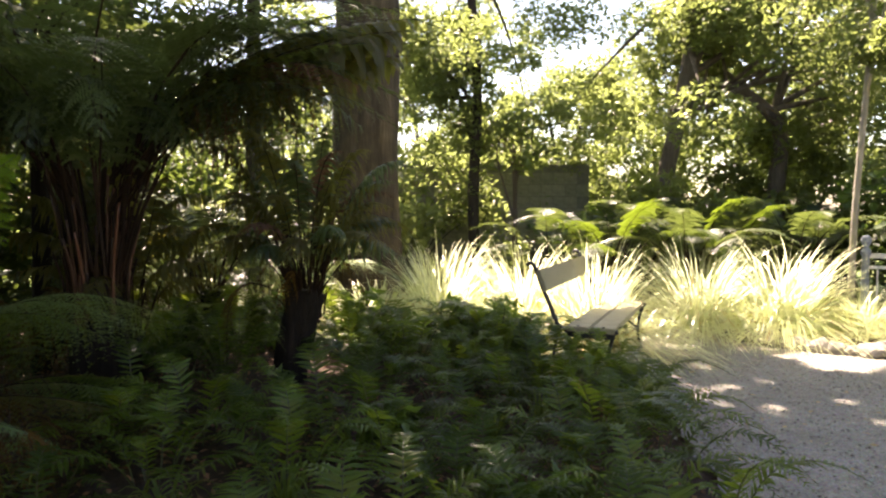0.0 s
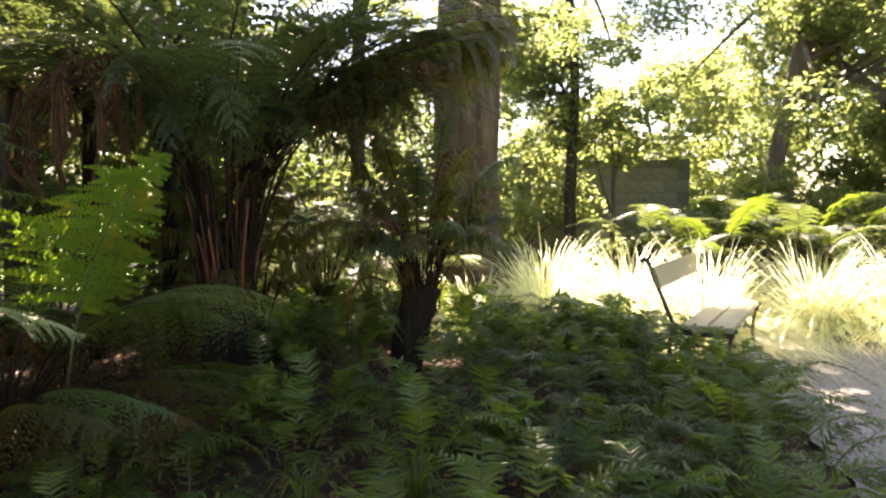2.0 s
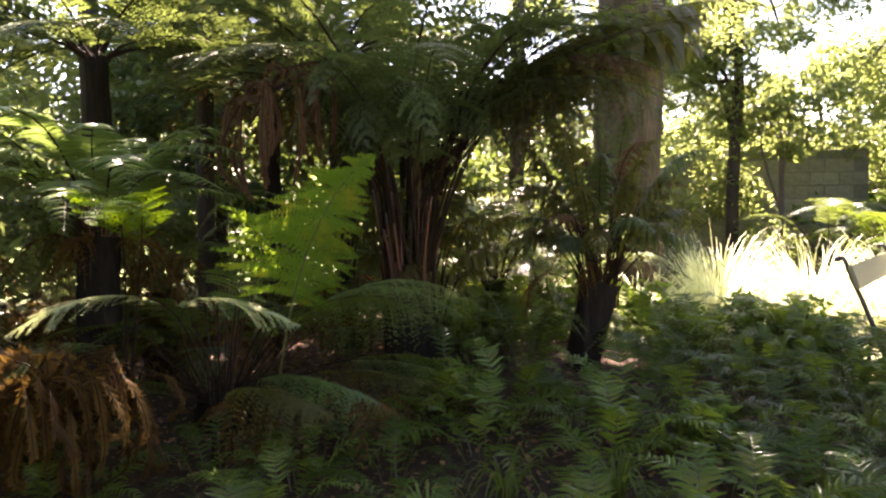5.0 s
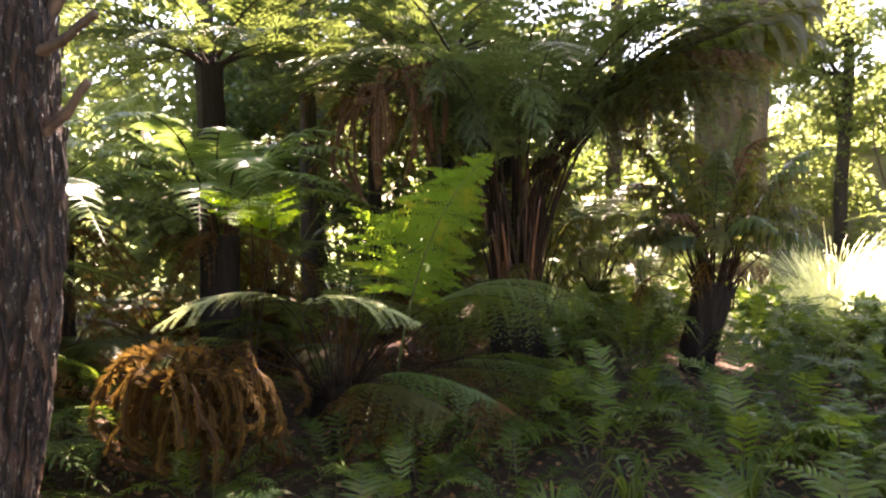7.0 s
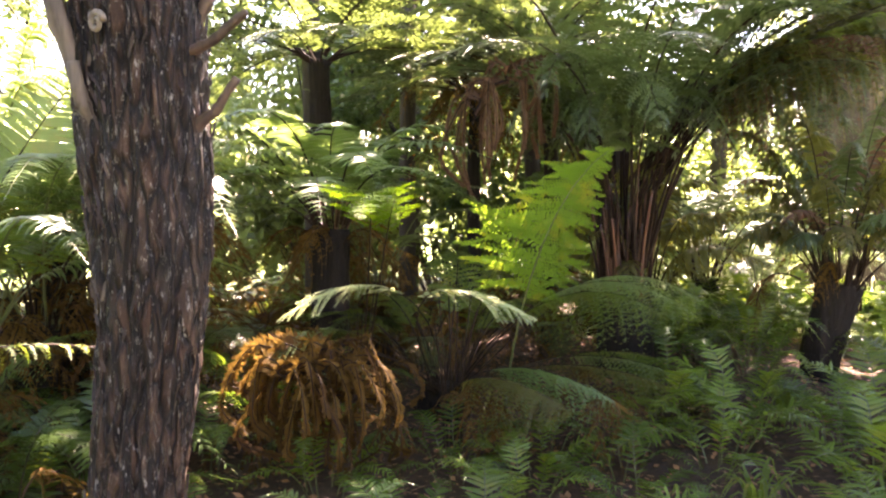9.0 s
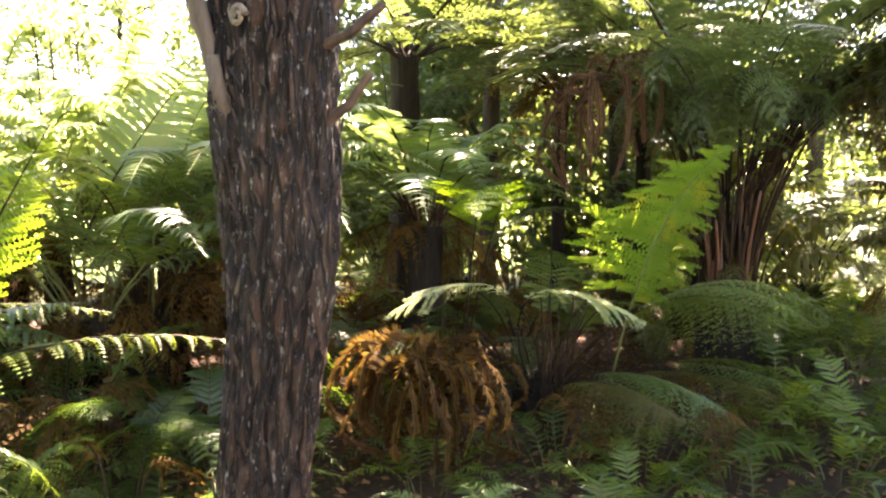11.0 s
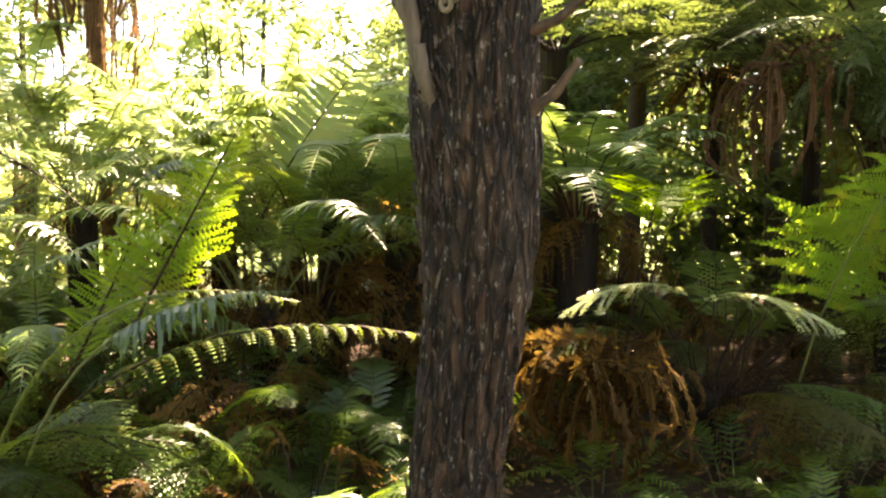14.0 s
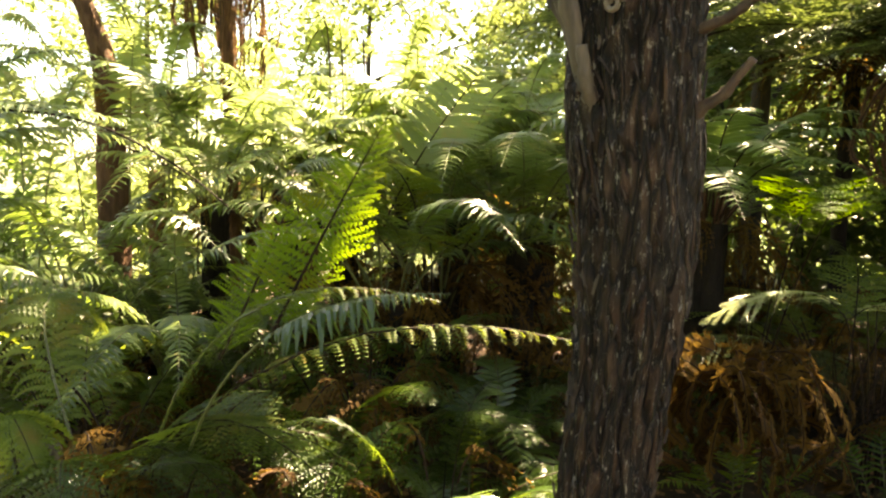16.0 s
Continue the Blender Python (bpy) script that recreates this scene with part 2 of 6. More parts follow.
M_BLOCK = plain_material("grey_wall_block", (0.13, 0.135, 0.10), (0.26, 0.26, 0.20), 12, 0.9, bumpy=0.5, dist=0.008, per_object=0.3)
M_MORTAR = plain_material("wall_mortar", (0.11, 0.11, 0.09), (0.17, 0.17, 0.14), 30, 0.95)


def soil_material():
    m, t, p, out = nodes_of("soil_and_mulch")
    a = noise_fac(t, 26, 8, 0.75)
    b = noise_fac(t, 2.2, 4)
    col = ramp(t, a, [(0.3, (0.022, 0.012, 0.007)), (0.55, (0.075, 0.036, 0.02)), (0.75, (0.19, 0.095, 0.052))])
    col = mixed(t, ramp(t, b, [(0.4, (0, 0, 0)), (0.7, (0.6, 0.6, 0.6))]), col, (0.03, 0.022, 0.014))
    # farther off the beds turn into mown grass
    geo = t.nodes.new("ShaderNodeNewGeometry")
    ln = t.nodes.new("ShaderNodeVectorMath")
    ln.operation = "LENGTH"
    t.links.new(geo.outputs["Position"], ln.inputs[0])
    mr = t.nodes.new("ShaderNodeMapRange")
    mr.inputs["From Min"].default_value, mr.inputs["From Max"].default_value = 9.0, 13.0
    t.links.new(ln.outputs["Value"], mr.inputs["Value"])
    grass = ramp(t, a, [(0.3, (0.06, 0.10, 0.02)), (0.7, (0.16, 0.22, 0.05))])
    col = mixed(t, mr.outputs[0], col, grass)
    t.links.new(col, p.inputs["Base Color"])
    p.inputs["Roughness"].default_value = 0.95
    bump(t, a, 1.0, 0.03, p)
    return m


def gravel_material():
    m, t, p, out = nodes_of("fine_grey_gravel")
    tc = t.nodes.new("ShaderNodeTexCoord")
    v = t.nodes.new("ShaderNodeTexVoronoi")
    v.inputs["Scale"].default_value = 130
    t.links.new(tc.outputs["Object"], v.inputs["Vector"])
    a = noise_fac(t, 70, 6, 0.8)
    b = noise_fac(t, 1.6, 5, 0.65)
    col = ramp(t, a, [(0.32, (0.13, 0.12, 0.105)), (0.68, (0.48, 0.45, 0.395))])
    g = noise_fac(t, 16, 5, 0.7)
    col = mixed(t, ramp(t, g, [(0.42, (0, 0, 0)), (0.66, (0.5, 0.5, 0.5))]), col, (0.15, 0.135, 0.115))
    col = mixed(t, 0.35, col, v.outputs["Color"], "SOFT_LIGHT")
    col = mixed(t, ramp(t, b, [(0.4, (0, 0, 0)), (0.72, (0.55, 0.55, 0.55))]), col, (0.17, 0.155, 0.135))
    t.links.new(col, p.inputs["Base Color"])
    p.inputs["Roughness"].default_value = 0.95
    bump(t, v.outputs["Distance"], 0.8, 0.006, p)
    return m


M_SOIL, M_GRAVEL = soil_material(), gravel_material()


# ---- builders ----
def mesh_of(name, verts, faces, mats, index=None, smooth=False):
    me = bpy.data.meshes.new(name)
    me.from_pydata([tuple(v) for v in verts], [], faces)
    for m in mats:
        me.materials.append(m)
    if index is not None:
        me.polygons.foreach_set("material_index", index)
    if smooth:
        me.polygons.foreach_set("use_smooth", [True] * len(me.polygons))
    me.update()
    return me


def part(name, me, parent, label="", m=None):
    ob = new(name, me)
    ob.parent = parent
    if m is not None:
        ob.matrix_basis = m
    return tagged(ob, label)


def thing(name, place, label, category, group="", kind=""):
    ob = new(name)
    ob.location, ob.empty_display_size = place, 0.1
    return tagged(ob, label, category, group, kind)


def smooth_line(pts, steps):
    """A rounded line through the points (Catmull-Rom)."""
    p = [Vector(q) for q in pts]
    p = [2 * p[0] - p[1]] + p + [2 * p[-1] - p[-2]]
    out = []
    for i in range(1, len(p) - 2):
        for k in range(steps):
            u = k / steps
            a, b, c, d = p[i - 1], p[i], p[i + 1], p[i + 2]
            out.append(0.5 * ((2 * b) + (c - a) * u + (2 * a - 5 * b + 4 * c - d) * u * u + (3 * b - a - 3 * c + d) * u ** 3))
    return out + [p[-2]]


def tube(pts, radii, segs=8, rough=0.0, freq=4.0, seed=0.0, cap=True):
    """Vertices and faces of a tube along pts; rough: radial unevenness as a share of the radius."""
    n = len(pts)
    v, f = [], []
    side = None
    for i, p in enumerate(pts):
        t = (pts[min(i + 1, n - 1)] - pts[max(i - 1, 0)]).normalized()
        if side is None:
            side = t.orthogonal().normalized()
        side = (side - t * side.dot(t)).normalized()
        up = t.cross(side)
        for k in range(segs):
            a = 2 * math.pi * k / segs
            d = side * math.cos(a) + up * math.sin(a)
            r = radii[i]
            if rough:
                r *= 1 + rough * noise.noise(Vector((d.x * freq, d.y * freq, p.z * freq * 0.35 + seed))) * 1.6
            v.append(p + d * r)
    for i in range(n - 1):
        for k in range(segs):
            a, b = i * segs + k, i * segs + (k + 1) % segs
            f.append((a, b, b + segs, a + segs))
    if cap:
        f += [tuple(range(segs - 1, -1, -1)), tuple(range((n - 1) * segs, n * segs))]
    return v, f


def taper(n, a, b, power=1.0):
    return [a + (b - a) * (i / (n - 1)) ** power for i in range(n)]


UP = Vector((0, 0, 1))


def frond_mesh(name, p0, p1, p2, leaf, stem, rng, pairs=22, width=0.4, start=0.3, fine=12, droop=0.25, sweep=28, lobe=0.17, radius=0.008, head=None, curl=0.0, peak=0.35, lift=0.1, mess=0.0, across=None, other=None):
    """One fern frond along the curve p0, p1, p2. fine: leaflets on each side of a pinna; 0 gives plain lance-shaped pinnae."""
    p0, p1, p2 = Vector(p0), Vector(p1), Vector(p2)
    at = lambda u: p0 * (1 - u) ** 2 + p1 * 2 * u * (1 - u) + p2 * u * u
    go = lambda u: ((p1 - p0) * 2 * (1 - u) + (p2 - p1) * 2 * u).normalized()
    h = Vector(head) if head else (p2 - p0)
    h.z = 0
    side = Vector(across).normalized() if across else h.normalized().cross(UP)
    pts = [at(i / 9) for i in range(10)]
    v, f = tube(pts, taper(10, radius, radius * 0.18), 4)
    idx = [1] * len(f)
    for i in range(pairs):
        q = (i + 0.5) / pairs
        u = start + (1 - start) * q
        prof = 0.45 + 0.55 * (q / peak) ** 0.7 if q < peak else max(0.04, (1 - q) / (1 - peak)) ** 0.75
        t = go(u)
        nrm = side.cross(t).normalized()
        for s in (-1, 1):
            if rng.random() < 0.03:
                continue
            ln = width * prof * rng.uniform(0.88 - 0.4 * mess, 1.08) * (0.6 if other and s < 0 else 1)
            a = radians(sweep + rng.uniform(-7, 7) * (1 + 4 * mess))
            sd = Vector(other).normalized() if other and s < 0 else side * s
            d = (sd * math.cos(a) + t * math.sin(a) + nrm * (lift + rng.uniform(-0.08, 0.08) * (1 + 5 * mess))).normalized()
            b = at(min(1, u + rng.uniform(-0.006, 0.006)))
            dr = droop * rng.uniform(0.7 - 0.3 * mess, 1.4 + 0.3 * mess)
            cu = curl + mess * rng.uniform(-0.4, 0.4)
            pt = lambda w: b + d * ln * w * (1 - 0.25 * dr * w) - UP * dr * ln * w * w + t * cu * ln * w * w
            ac = (t - d * t.dot(d)).normalized()
            if mess > 0.12 and fine:
                # dry midrib of the pinna
                o = len(v)
                for k in range(4):
                    c, hw = pt(k / 3), 0.0035 * (1 - 0.7 * k / 3)
                    v += [c - ac * hw, c + ac * hw]
                f += [(o + 2 * k, o + 2 * k + 1, o + 2 * k + 3, o + 2 * k + 2) for k in range(3)]
                idx += [0, 0, 0]
            if fine == 0:
                m = 3
                hw = lobe * ln * 0.55
                base = len(v)
                for k in range(m + 1):
                    w = k / m
                    c = pt(w)
                    wd = hw * (0.8, 1.0, 0.7, 0.04)[k]
                    v += [c - ac * wd - UP * wd * 0.3, c + UP * 0.001, c + ac * wd - UP * wd * 0.3]
                for k in range(m):
                    o = base + 3 * k
                    f += [(o, o + 1, o + 4, o + 3), (o + 1, o + 2, o + 5, o + 4)]
                    idx += [0, 0]
            else:
                step = ln / fine
                for k in range(fine):
                    w = (k + 0.4) / fine
                    c = pt(w)
                    ql = lobe * width * (0.35 + 0.65 * prof) * (1 - w ** 1.6) ** 0.8 + 0.004
                    hw = step * 0.46
                    for z in (-1, 1):
                        if rng.random() < 0.25 * mess:
                            continue
                        o = len(v)
                        e = ac * z
                        sag = UP * ql * (0.12 + 0.3 * dr)
                        v += [c - d * hw * 0.5, c + e * ql * 0.45 + d * (hw + ql * 0.12) - sag * 0.3, c + e * ql + d * ql * 0.38 - sag, c + e * ql * 0.55 - d * (hw * 0.8 - ql * 0.16) - sag * 0.4]
                        f.append((o, o + 1, o + 2, o + 3))
                        idx.append(0)
    return mesh_of(name, v, f, [leaf, stem], idx)


def frond_set(name, leaf, stem, seed, shapes, early=(0.25, 0.4), **kw):
    """Fronds of one kind; shapes: (reach, rise of the crook, height of the tip), all heading along +X."""
    rng = random.Random(seed)
    out = []
    for reach, crook, tip in shapes:
        out.append(frond_mesh(name, (0.03, 0, 0), (reach * rng.uniform(*early), rng.uniform(-0.05, 0.05), crook), (reach, rng.uniform(-0.15, 0.15), tip), leaf, stem, rng, **kw))
    return out


def add_fronds(parent, meshes, count, rng, z=0.0, radius=0.04, scale=(0.85, 1.1), turn=(0, 360), tilt=6, name="frond", label="", centre=(0, 0)):
    for i in range(count):
        a = turn[0] + (turn[1] - turn[0]) * ((i + rng.uniform(0.15, 0.85)) / count)
        s = rng.uniform(*scale)
        m = pose(centre[0] + radius * math.cos(radians(a)), centre[1] + radius * math.sin(radians(a)), z + rng.uniform(-0.03, 0.03), rng.uniform(-tilt, tilt), rng.uniform(-tilt, tilt), a)
        part(name, meshes[i % len(meshes)], parent, label, m @ Matrix.Scale(s, 4))


def ground_height(x, y):
    """Beds rise gently off the path."""
    bed = 0.30 * math.exp(-((x + 1.2) ** 2 + (y - 4.7) ** 2) / 2.2) + 0.10 * math.exp(-((x + 3.4) ** 2 + (y - 2.6) ** 2) / 3.0)
    keep = 1.0 if x < 0.9 else max(0.0, 1 - (x - 0.9) / 0.5)
    rough = 0.02 * noise.noise(Vector((x * 1.7, y * 1.7, 3.0))) if x < 1.2 and y > 1.2 else 0.0
    return bed * keep + rough * keep


def leaves_mesh(name, clumps, count, size, mat, rng, long=1.9, hang=0.3):
    """Many small leaves in uneven clumps; clumps: (x, y, z, rx, rz, weight)."""
    v, f = [], []
    w = [c[5] for c in clumps]
    picks = rng.choices(range(len(clumps)), w, k=count)
    for j in picks:
        x, y, z, rx, rz, _ = clumps[j]
        while True:
            o = Vector((rng.uniform(-1, 1), rng.uniform(-1, 1), rng.uniform(-1, 1)))
            r = o.length
            if r < 1 and rng.random() < 0.25 + 0.75 * r and noise.noise(Vector((o.x * 2.3 + j * 7.1, o.y * 2.3, o.z * 2.3))) > -0.12:
                break
        c = Vector((x + o.x * rx, y + o.y * rx, z + o.z * rz))
        d = Vector((rng.gauss(0, 1), rng.gauss(0, 1), rng.gauss(0, 0.6) - hang)).normalized()
        e = d.cross(Vector((rng.gauss(0, 1), rng.gauss(0, 1), rng.gauss(0, 1)))).normalized()
        s = size * rng.uniform(0.6, 1.35)
        k = len(v)
        b = d.cross(e) * s * 0.12
        v += [c, c + d * s * 0.5 * long * 0.5 + e * s * 0.45 + b, c + d * s * long * 0.5 * 1.9, c + d * s * 0.5 * long * 0.5 - e * s * 0.45 + b]
        f.append((k, k + 1, k + 2, k + 3))
    return mesh_of(name, v, f, [mat])


def join_tubes(name, tubes, mat, smooth=True):
    v, f = [], []
    for tv, tf in tubes:
        o = len(v)
        v += tv
        f += [tuple(i + o for i in q) for q in tf]
    return mesh_of(name, v, f, [mat], smooth=smooth)


def tree(place, line, r0, r1, clumps, count, size, leaf, bark, label, seed, limbs=6, fork=0.45):
    """A trunk along line (from the foot), limbs to the clumps, and a crown of leaves."""
    rng = random.Random(seed)
    ob = thing("tree", place, label, "tree")
    pts = smooth_line(line, 6)
    part("trunk", join_tubes("trunk", [tube(pts, taper(len(pts), r0, r1, 0.8), 14, 0.10, 3, seed)], bark), ob)
    order = sorted(clumps, key=lambda c: -c[5])[:limbs]
    for c in order:
        i = int(len(pts) * rng.uniform(fork, 0.95))
        i = min(i, len(pts) - 1)
        a, b = pts[i], Vector(c[:3])
        mid = (a + b) / 2 + Vector((rng.uniform(-0.2, 0.2), rng.uniform(-0.2, 0.2), rng.uniform(0.0, 0.3)))
        q = smooth_line([a, mid, b], 5)
        r = max(0.02, (r0 + (r1 - r0) * i / len(pts)) * 0.5)
        part("limb", join_tubes("limb", [tube(q, taper(len(q), r, 0.008), 7, 0.08, 4, seed)], bark), ob)
    part("crown", leaves_mesh("crown", clumps, count, size, leaf, rng), ob)
    return ob


def clump_cloud(rng, n, centre, spread, rad, squash=0.75):
    out = []
    for _ in range(n):
        out.append((centre[0] + rng.gauss(0, spread[0]), centre[1] + rng.gauss(0, spread[1]), centre[2] + rng.gauss(0, spread[2]), rad * rng.uniform(0.6, 1.3), rad * squash * rng.uniform(0.6, 1.2), rng.uniform(0.5, 1.5)))
    return out


def box_clumps(rng, n, centre, half, rad):
    return [(centre[0] + rng.uniform(-half[0], half[0]), centre[1] + rng.uniform(-half[1], half[1]), centre[2] + rng.uniform(-half[2], half[2]), rad * rng.uniform(0.7, 1.2), rad * 0.7, 1.0) for _ in range(n)]


def rock_mesh(seed, sx, sy, sz):
    bm = bmesh.new()
    bmesh.ops.create_icosphere(bm, subdivisions=3, radius=1)
    for v in bm.verts:
        n = noise.noise(v.co * 1.1 + Vector((seed, 0, 0))) * 0.35 + noise.noise(v.co * 3.0 + Vector((0, seed, 0))) * 0.12
        v.co = v.co * (1 + n)
        v.co = Vector((v.co.x * sx, v.co.y * sy, max(v.co.z, -0.45) * sz))
    me = bpy.data.meshes.new("rock")
    bm.to_mesh(me)
    bm.free()
    me.materials.append(M_ROCK)
    return me


def box_mesh(name, sx, sy, sz, mat, bevel=0.004, segs=2):
    bm = bmesh.new()
    bmesh.ops.create_cube(bm, size=1)
    for v in bm.verts:
        v.co = Vector((v.co.x * sx, v.co.y * sy, v.co.z * sz))
    bmesh.ops.bevel(bm, geom=bm.edges[:], offset=bevel, segments=segs, affect="EDGES")
    me = bpy.data.meshes.new(name)
    bm.to_mesh(me)
    bm.free()
    me.materials.append(mat)
    return me


# ---- ground, path and wall ----
def ground():
    xs = sorted({-60, -40, -28, -20, -15, 60, 40, 28, 20, 15, *[-11 + 0.2 * i for i in range(106)]})
    ys = sorted({-60, -40, -28, -20, -14, -10, -7, 60, 40, 28, 20, 15, *[-4 + 0.2 * i for i in range(81)]})
    v = [(x, y, ground_height(x, y) - 0.03 * math.exp(-max(0.0, 1.3 - x) * 6) if y > 0 else -0.03) for y in ys for x in xs]
    n = len(xs)
    f = [(j * n + i, j * n + i + 1, j * n + n + i + 1, j * n + n + i) for j in range(len(ys) - 1) for i in range(n - 1)]
    return tagged(new("ground", mesh_of("ground", v, f, [M_SOIL], smooth=True)), "dark brown mulched soil of the fern beds", "ground", kind="structure")


def gravel_path():
    """Grey gravel, bounded by the fern bed on one side and by the stones on the other."""
    rng = random.Random(4)
    left = smooth_line([(-9, 0.55, 0), (-3, 0.2, 0), (-1.0, 0.55, 0), (0.4, 1.25, 0), (1.15, 2.4, 0), (1.28, 3.6, 0), (1.38, 4.6, 0), (1.30, 5.6, 0), (1.30, 6.4, 0), (1.6, 7.4, 0), (1.9, 8.3, 0)], 8)
    right = smooth_line([(-9, -3.5, 0), (-3, -3.5, 0), (0, -3.5, 0), (3, -3.5, 0), (7, -2.5, 0), (9.5, 1.0, 0), (8.0, 4.6, 0), (4.6, 5.95, 0), (3.2, 6.3, 0), (2.75, 7.0, 0), (2.5, 8.3, 0)], 8)
    v, f = [], []
    m = 14
    for a, b in zip(left, right):
        a = a + Vector((rng.uniform(-0.03, 0.03), rng.uniform(-0.03, 0.03), 0))
        for k in range(m + 1):
            p = a.lerp(b, k / m)
            v.append((p.x, p.y, 0.006 + 0.008 * noise.noise(Vector((p.x, p.y, 0)) * 0.9)))
    for i in range(len(left) - 1):
        for k in range(m):
            o = i * (m + 1) + k
            f.append((o, o + 1, o + m + 2, o + m + 1))
    tagged(new("path", mesh_of("path", v, f, [M_GRAVEL], smooth=True)), "fine grey gravel path with scattered leaves", "path", kind="structure")


ground()
gravel_path()


# ---- bench ----
def bench():
    L, H = 1.50, 0.475
    ob = thing("bench", (0.80, 4.72, 0.0), "weathered wooden park bench with black iron ends", "bench")
    ob.rotation_euler = (0, 0, radians(67.5))
    for y in (-0.09, -0.255):
        part("seat_slat", box_mesh("seat_slat", L, 0.152, 0.035, M_BENCH, 0.006), ob, "pale weathered seat board", pose(L / 2, y + 0.01, H - 0.0175, 2, 0, 0))
    part("back_slat", box_mesh("back_slat", L - 0.02, 0.028, 0.15, M_BENCH, 0.006), ob, "pale weathered back board", pose(L / 2, 0.165, 0.765, -21, 0, 0))
    for x in (0.03, L - 0.05):
        lines = [
            ([(0, 0.27, 0.862), (0, 0.243, 0.88), (0, 0.215, 0.855), (0, 0.17, 0.74), (0, 0.115, 0.62), (0, 0.075, 0.52), (0, 0.03, 0.455), (0, -0.10, 0.43), (0, -0.25, 0.435), (0, -0.34, 0.45)], 0.014),
            ([(0, 0.05, 0.46), (0, 0.075, 0.32), (0, 0.07, 0.18), (0, 0.14, 0.02), (0, 0.16, 0.008)], 0.013),
            ([(0, -0.315, 0.44), (0, -0.28, 0.30), (0, -0.29, 0.15), (0, -0.35, 0.02), (0, -0.38, 0.008)], 0.013),
            ([(0, 0.075, 0.25), (0, -0.12, 0.34), (0, -0.285, 0.25)], 0.009),
        ]
        tubes = []
        for pts, r in lines:
            q = smooth_line(pts, 6)
            tubes.append(tube(q, [r] * len(q), 8))
        e = part("iron_end", join_tubes("iron_end", tubes, M_IRON), ob, "curved black cast iron end", pose(x, 0, 0))
        part("cross_bar", box_mesh("cross_bar", 0.03, 0.31, 0.035, M_IRON, 0.004), e, "", pose(0, -0.165, 0.418))
    for y in (-0.08, -0.245):
        for x in (0.03, L - 0.05):
            part("bolt", join_tubes("bolt", [tube([Vector((0, 0, 0)), Vector((0, 0, 0.006))], [0.011, 0.009], 8)], M_IRON), ob, "", pose(x, y, H))
    return ob


bench()

# ---- stones along the path ----
rng = random.Random(11)
edge = smooth_line([(2.62, 7.35, 0), (2.78, 6.98, 0), (3.05, 6.5, 0), (3.5, 6.2, 0), (4.3, 6.05, 0), (5.6, 5.75, 0)], 9)
for i, p in enumerate(edge[::2]):
    s = rng.uniform(0.08, 0.17)
    r = new("rock", rock_mesh(i * 3.7, s * rng.uniform(0.9, 1.4), s, s * rng.uniform(0.5, 0.9)))
    r.matrix_basis = pose(p.x + rng.uniform(-0.05, 0.05), p.y - 0.16, s * 0.3, 0, 0, rng.uniform(0, 360))
    tagged(r, "rough grey-brown edging stone beside the gravel", "rock", "stones along the path")
for i, (x, y, s) in enumerate(((2.05, 7.35, 0.13), (2.3, 7.45, 0.11), (1.85, 7.2, 0.09), (2.2, 7.2, 0.08))):
    r = new("rock", rock_mesh(60 + i * 2.3, s * 1.3, s, s * 0.6))
    r.matrix_basis = pose(x, y, s * 0.2, 0, 0, i * 50)
    tagged(r, "low dark edging stone beside the gravel", "rock", "stones along the path")


# ---- metal fence ----
def fence():
    ob = thing("fence", (4.38, 7.5, 0.0), "low metal fence with round-topped blue-grey posts", "fence")
    prof = [(0.045, 0), (0.045, 0.05), (0.036, 0.07), (0.036, 0.74), (0.05, 0.76), (0.05, 0.80), (0.03, 0.82), (0.028, 0.84), (0.045, 0.87), (0.05, 0.90), (0.043, 0.935), (0.02, 0.955)]
    me = join_tubes("post", [tube([Vector((0, 0, z)) for _, z in prof], [r for r, _ in prof], 16)], M_POST)
    for x in (0, 1.5, 3.0):
        part("post", me, ob, "blue-grey metal post with ball top", pose(x, -0.12 * x, 0))
    for z, s in ((0.74, 0.05), (0.62, 0.03), (0.12, 0.03)):
        part("rail", box_mesh("rail", 3.0, 0.025, s, M_RAIL, 0.004), ob, "pale painted rail", pose(1.5, -0.18, z, 0, 0, -6.8))
    pk = box_mesh("picket", 0.014, 0.014, 0.5, M_RAIL, 0.002, 1)
    for i in range(24):
        x = 0.12 + i * 0.12
        part("picket", pk, ob, "", pose(x, -0.12 * x, 0.37))


fence()


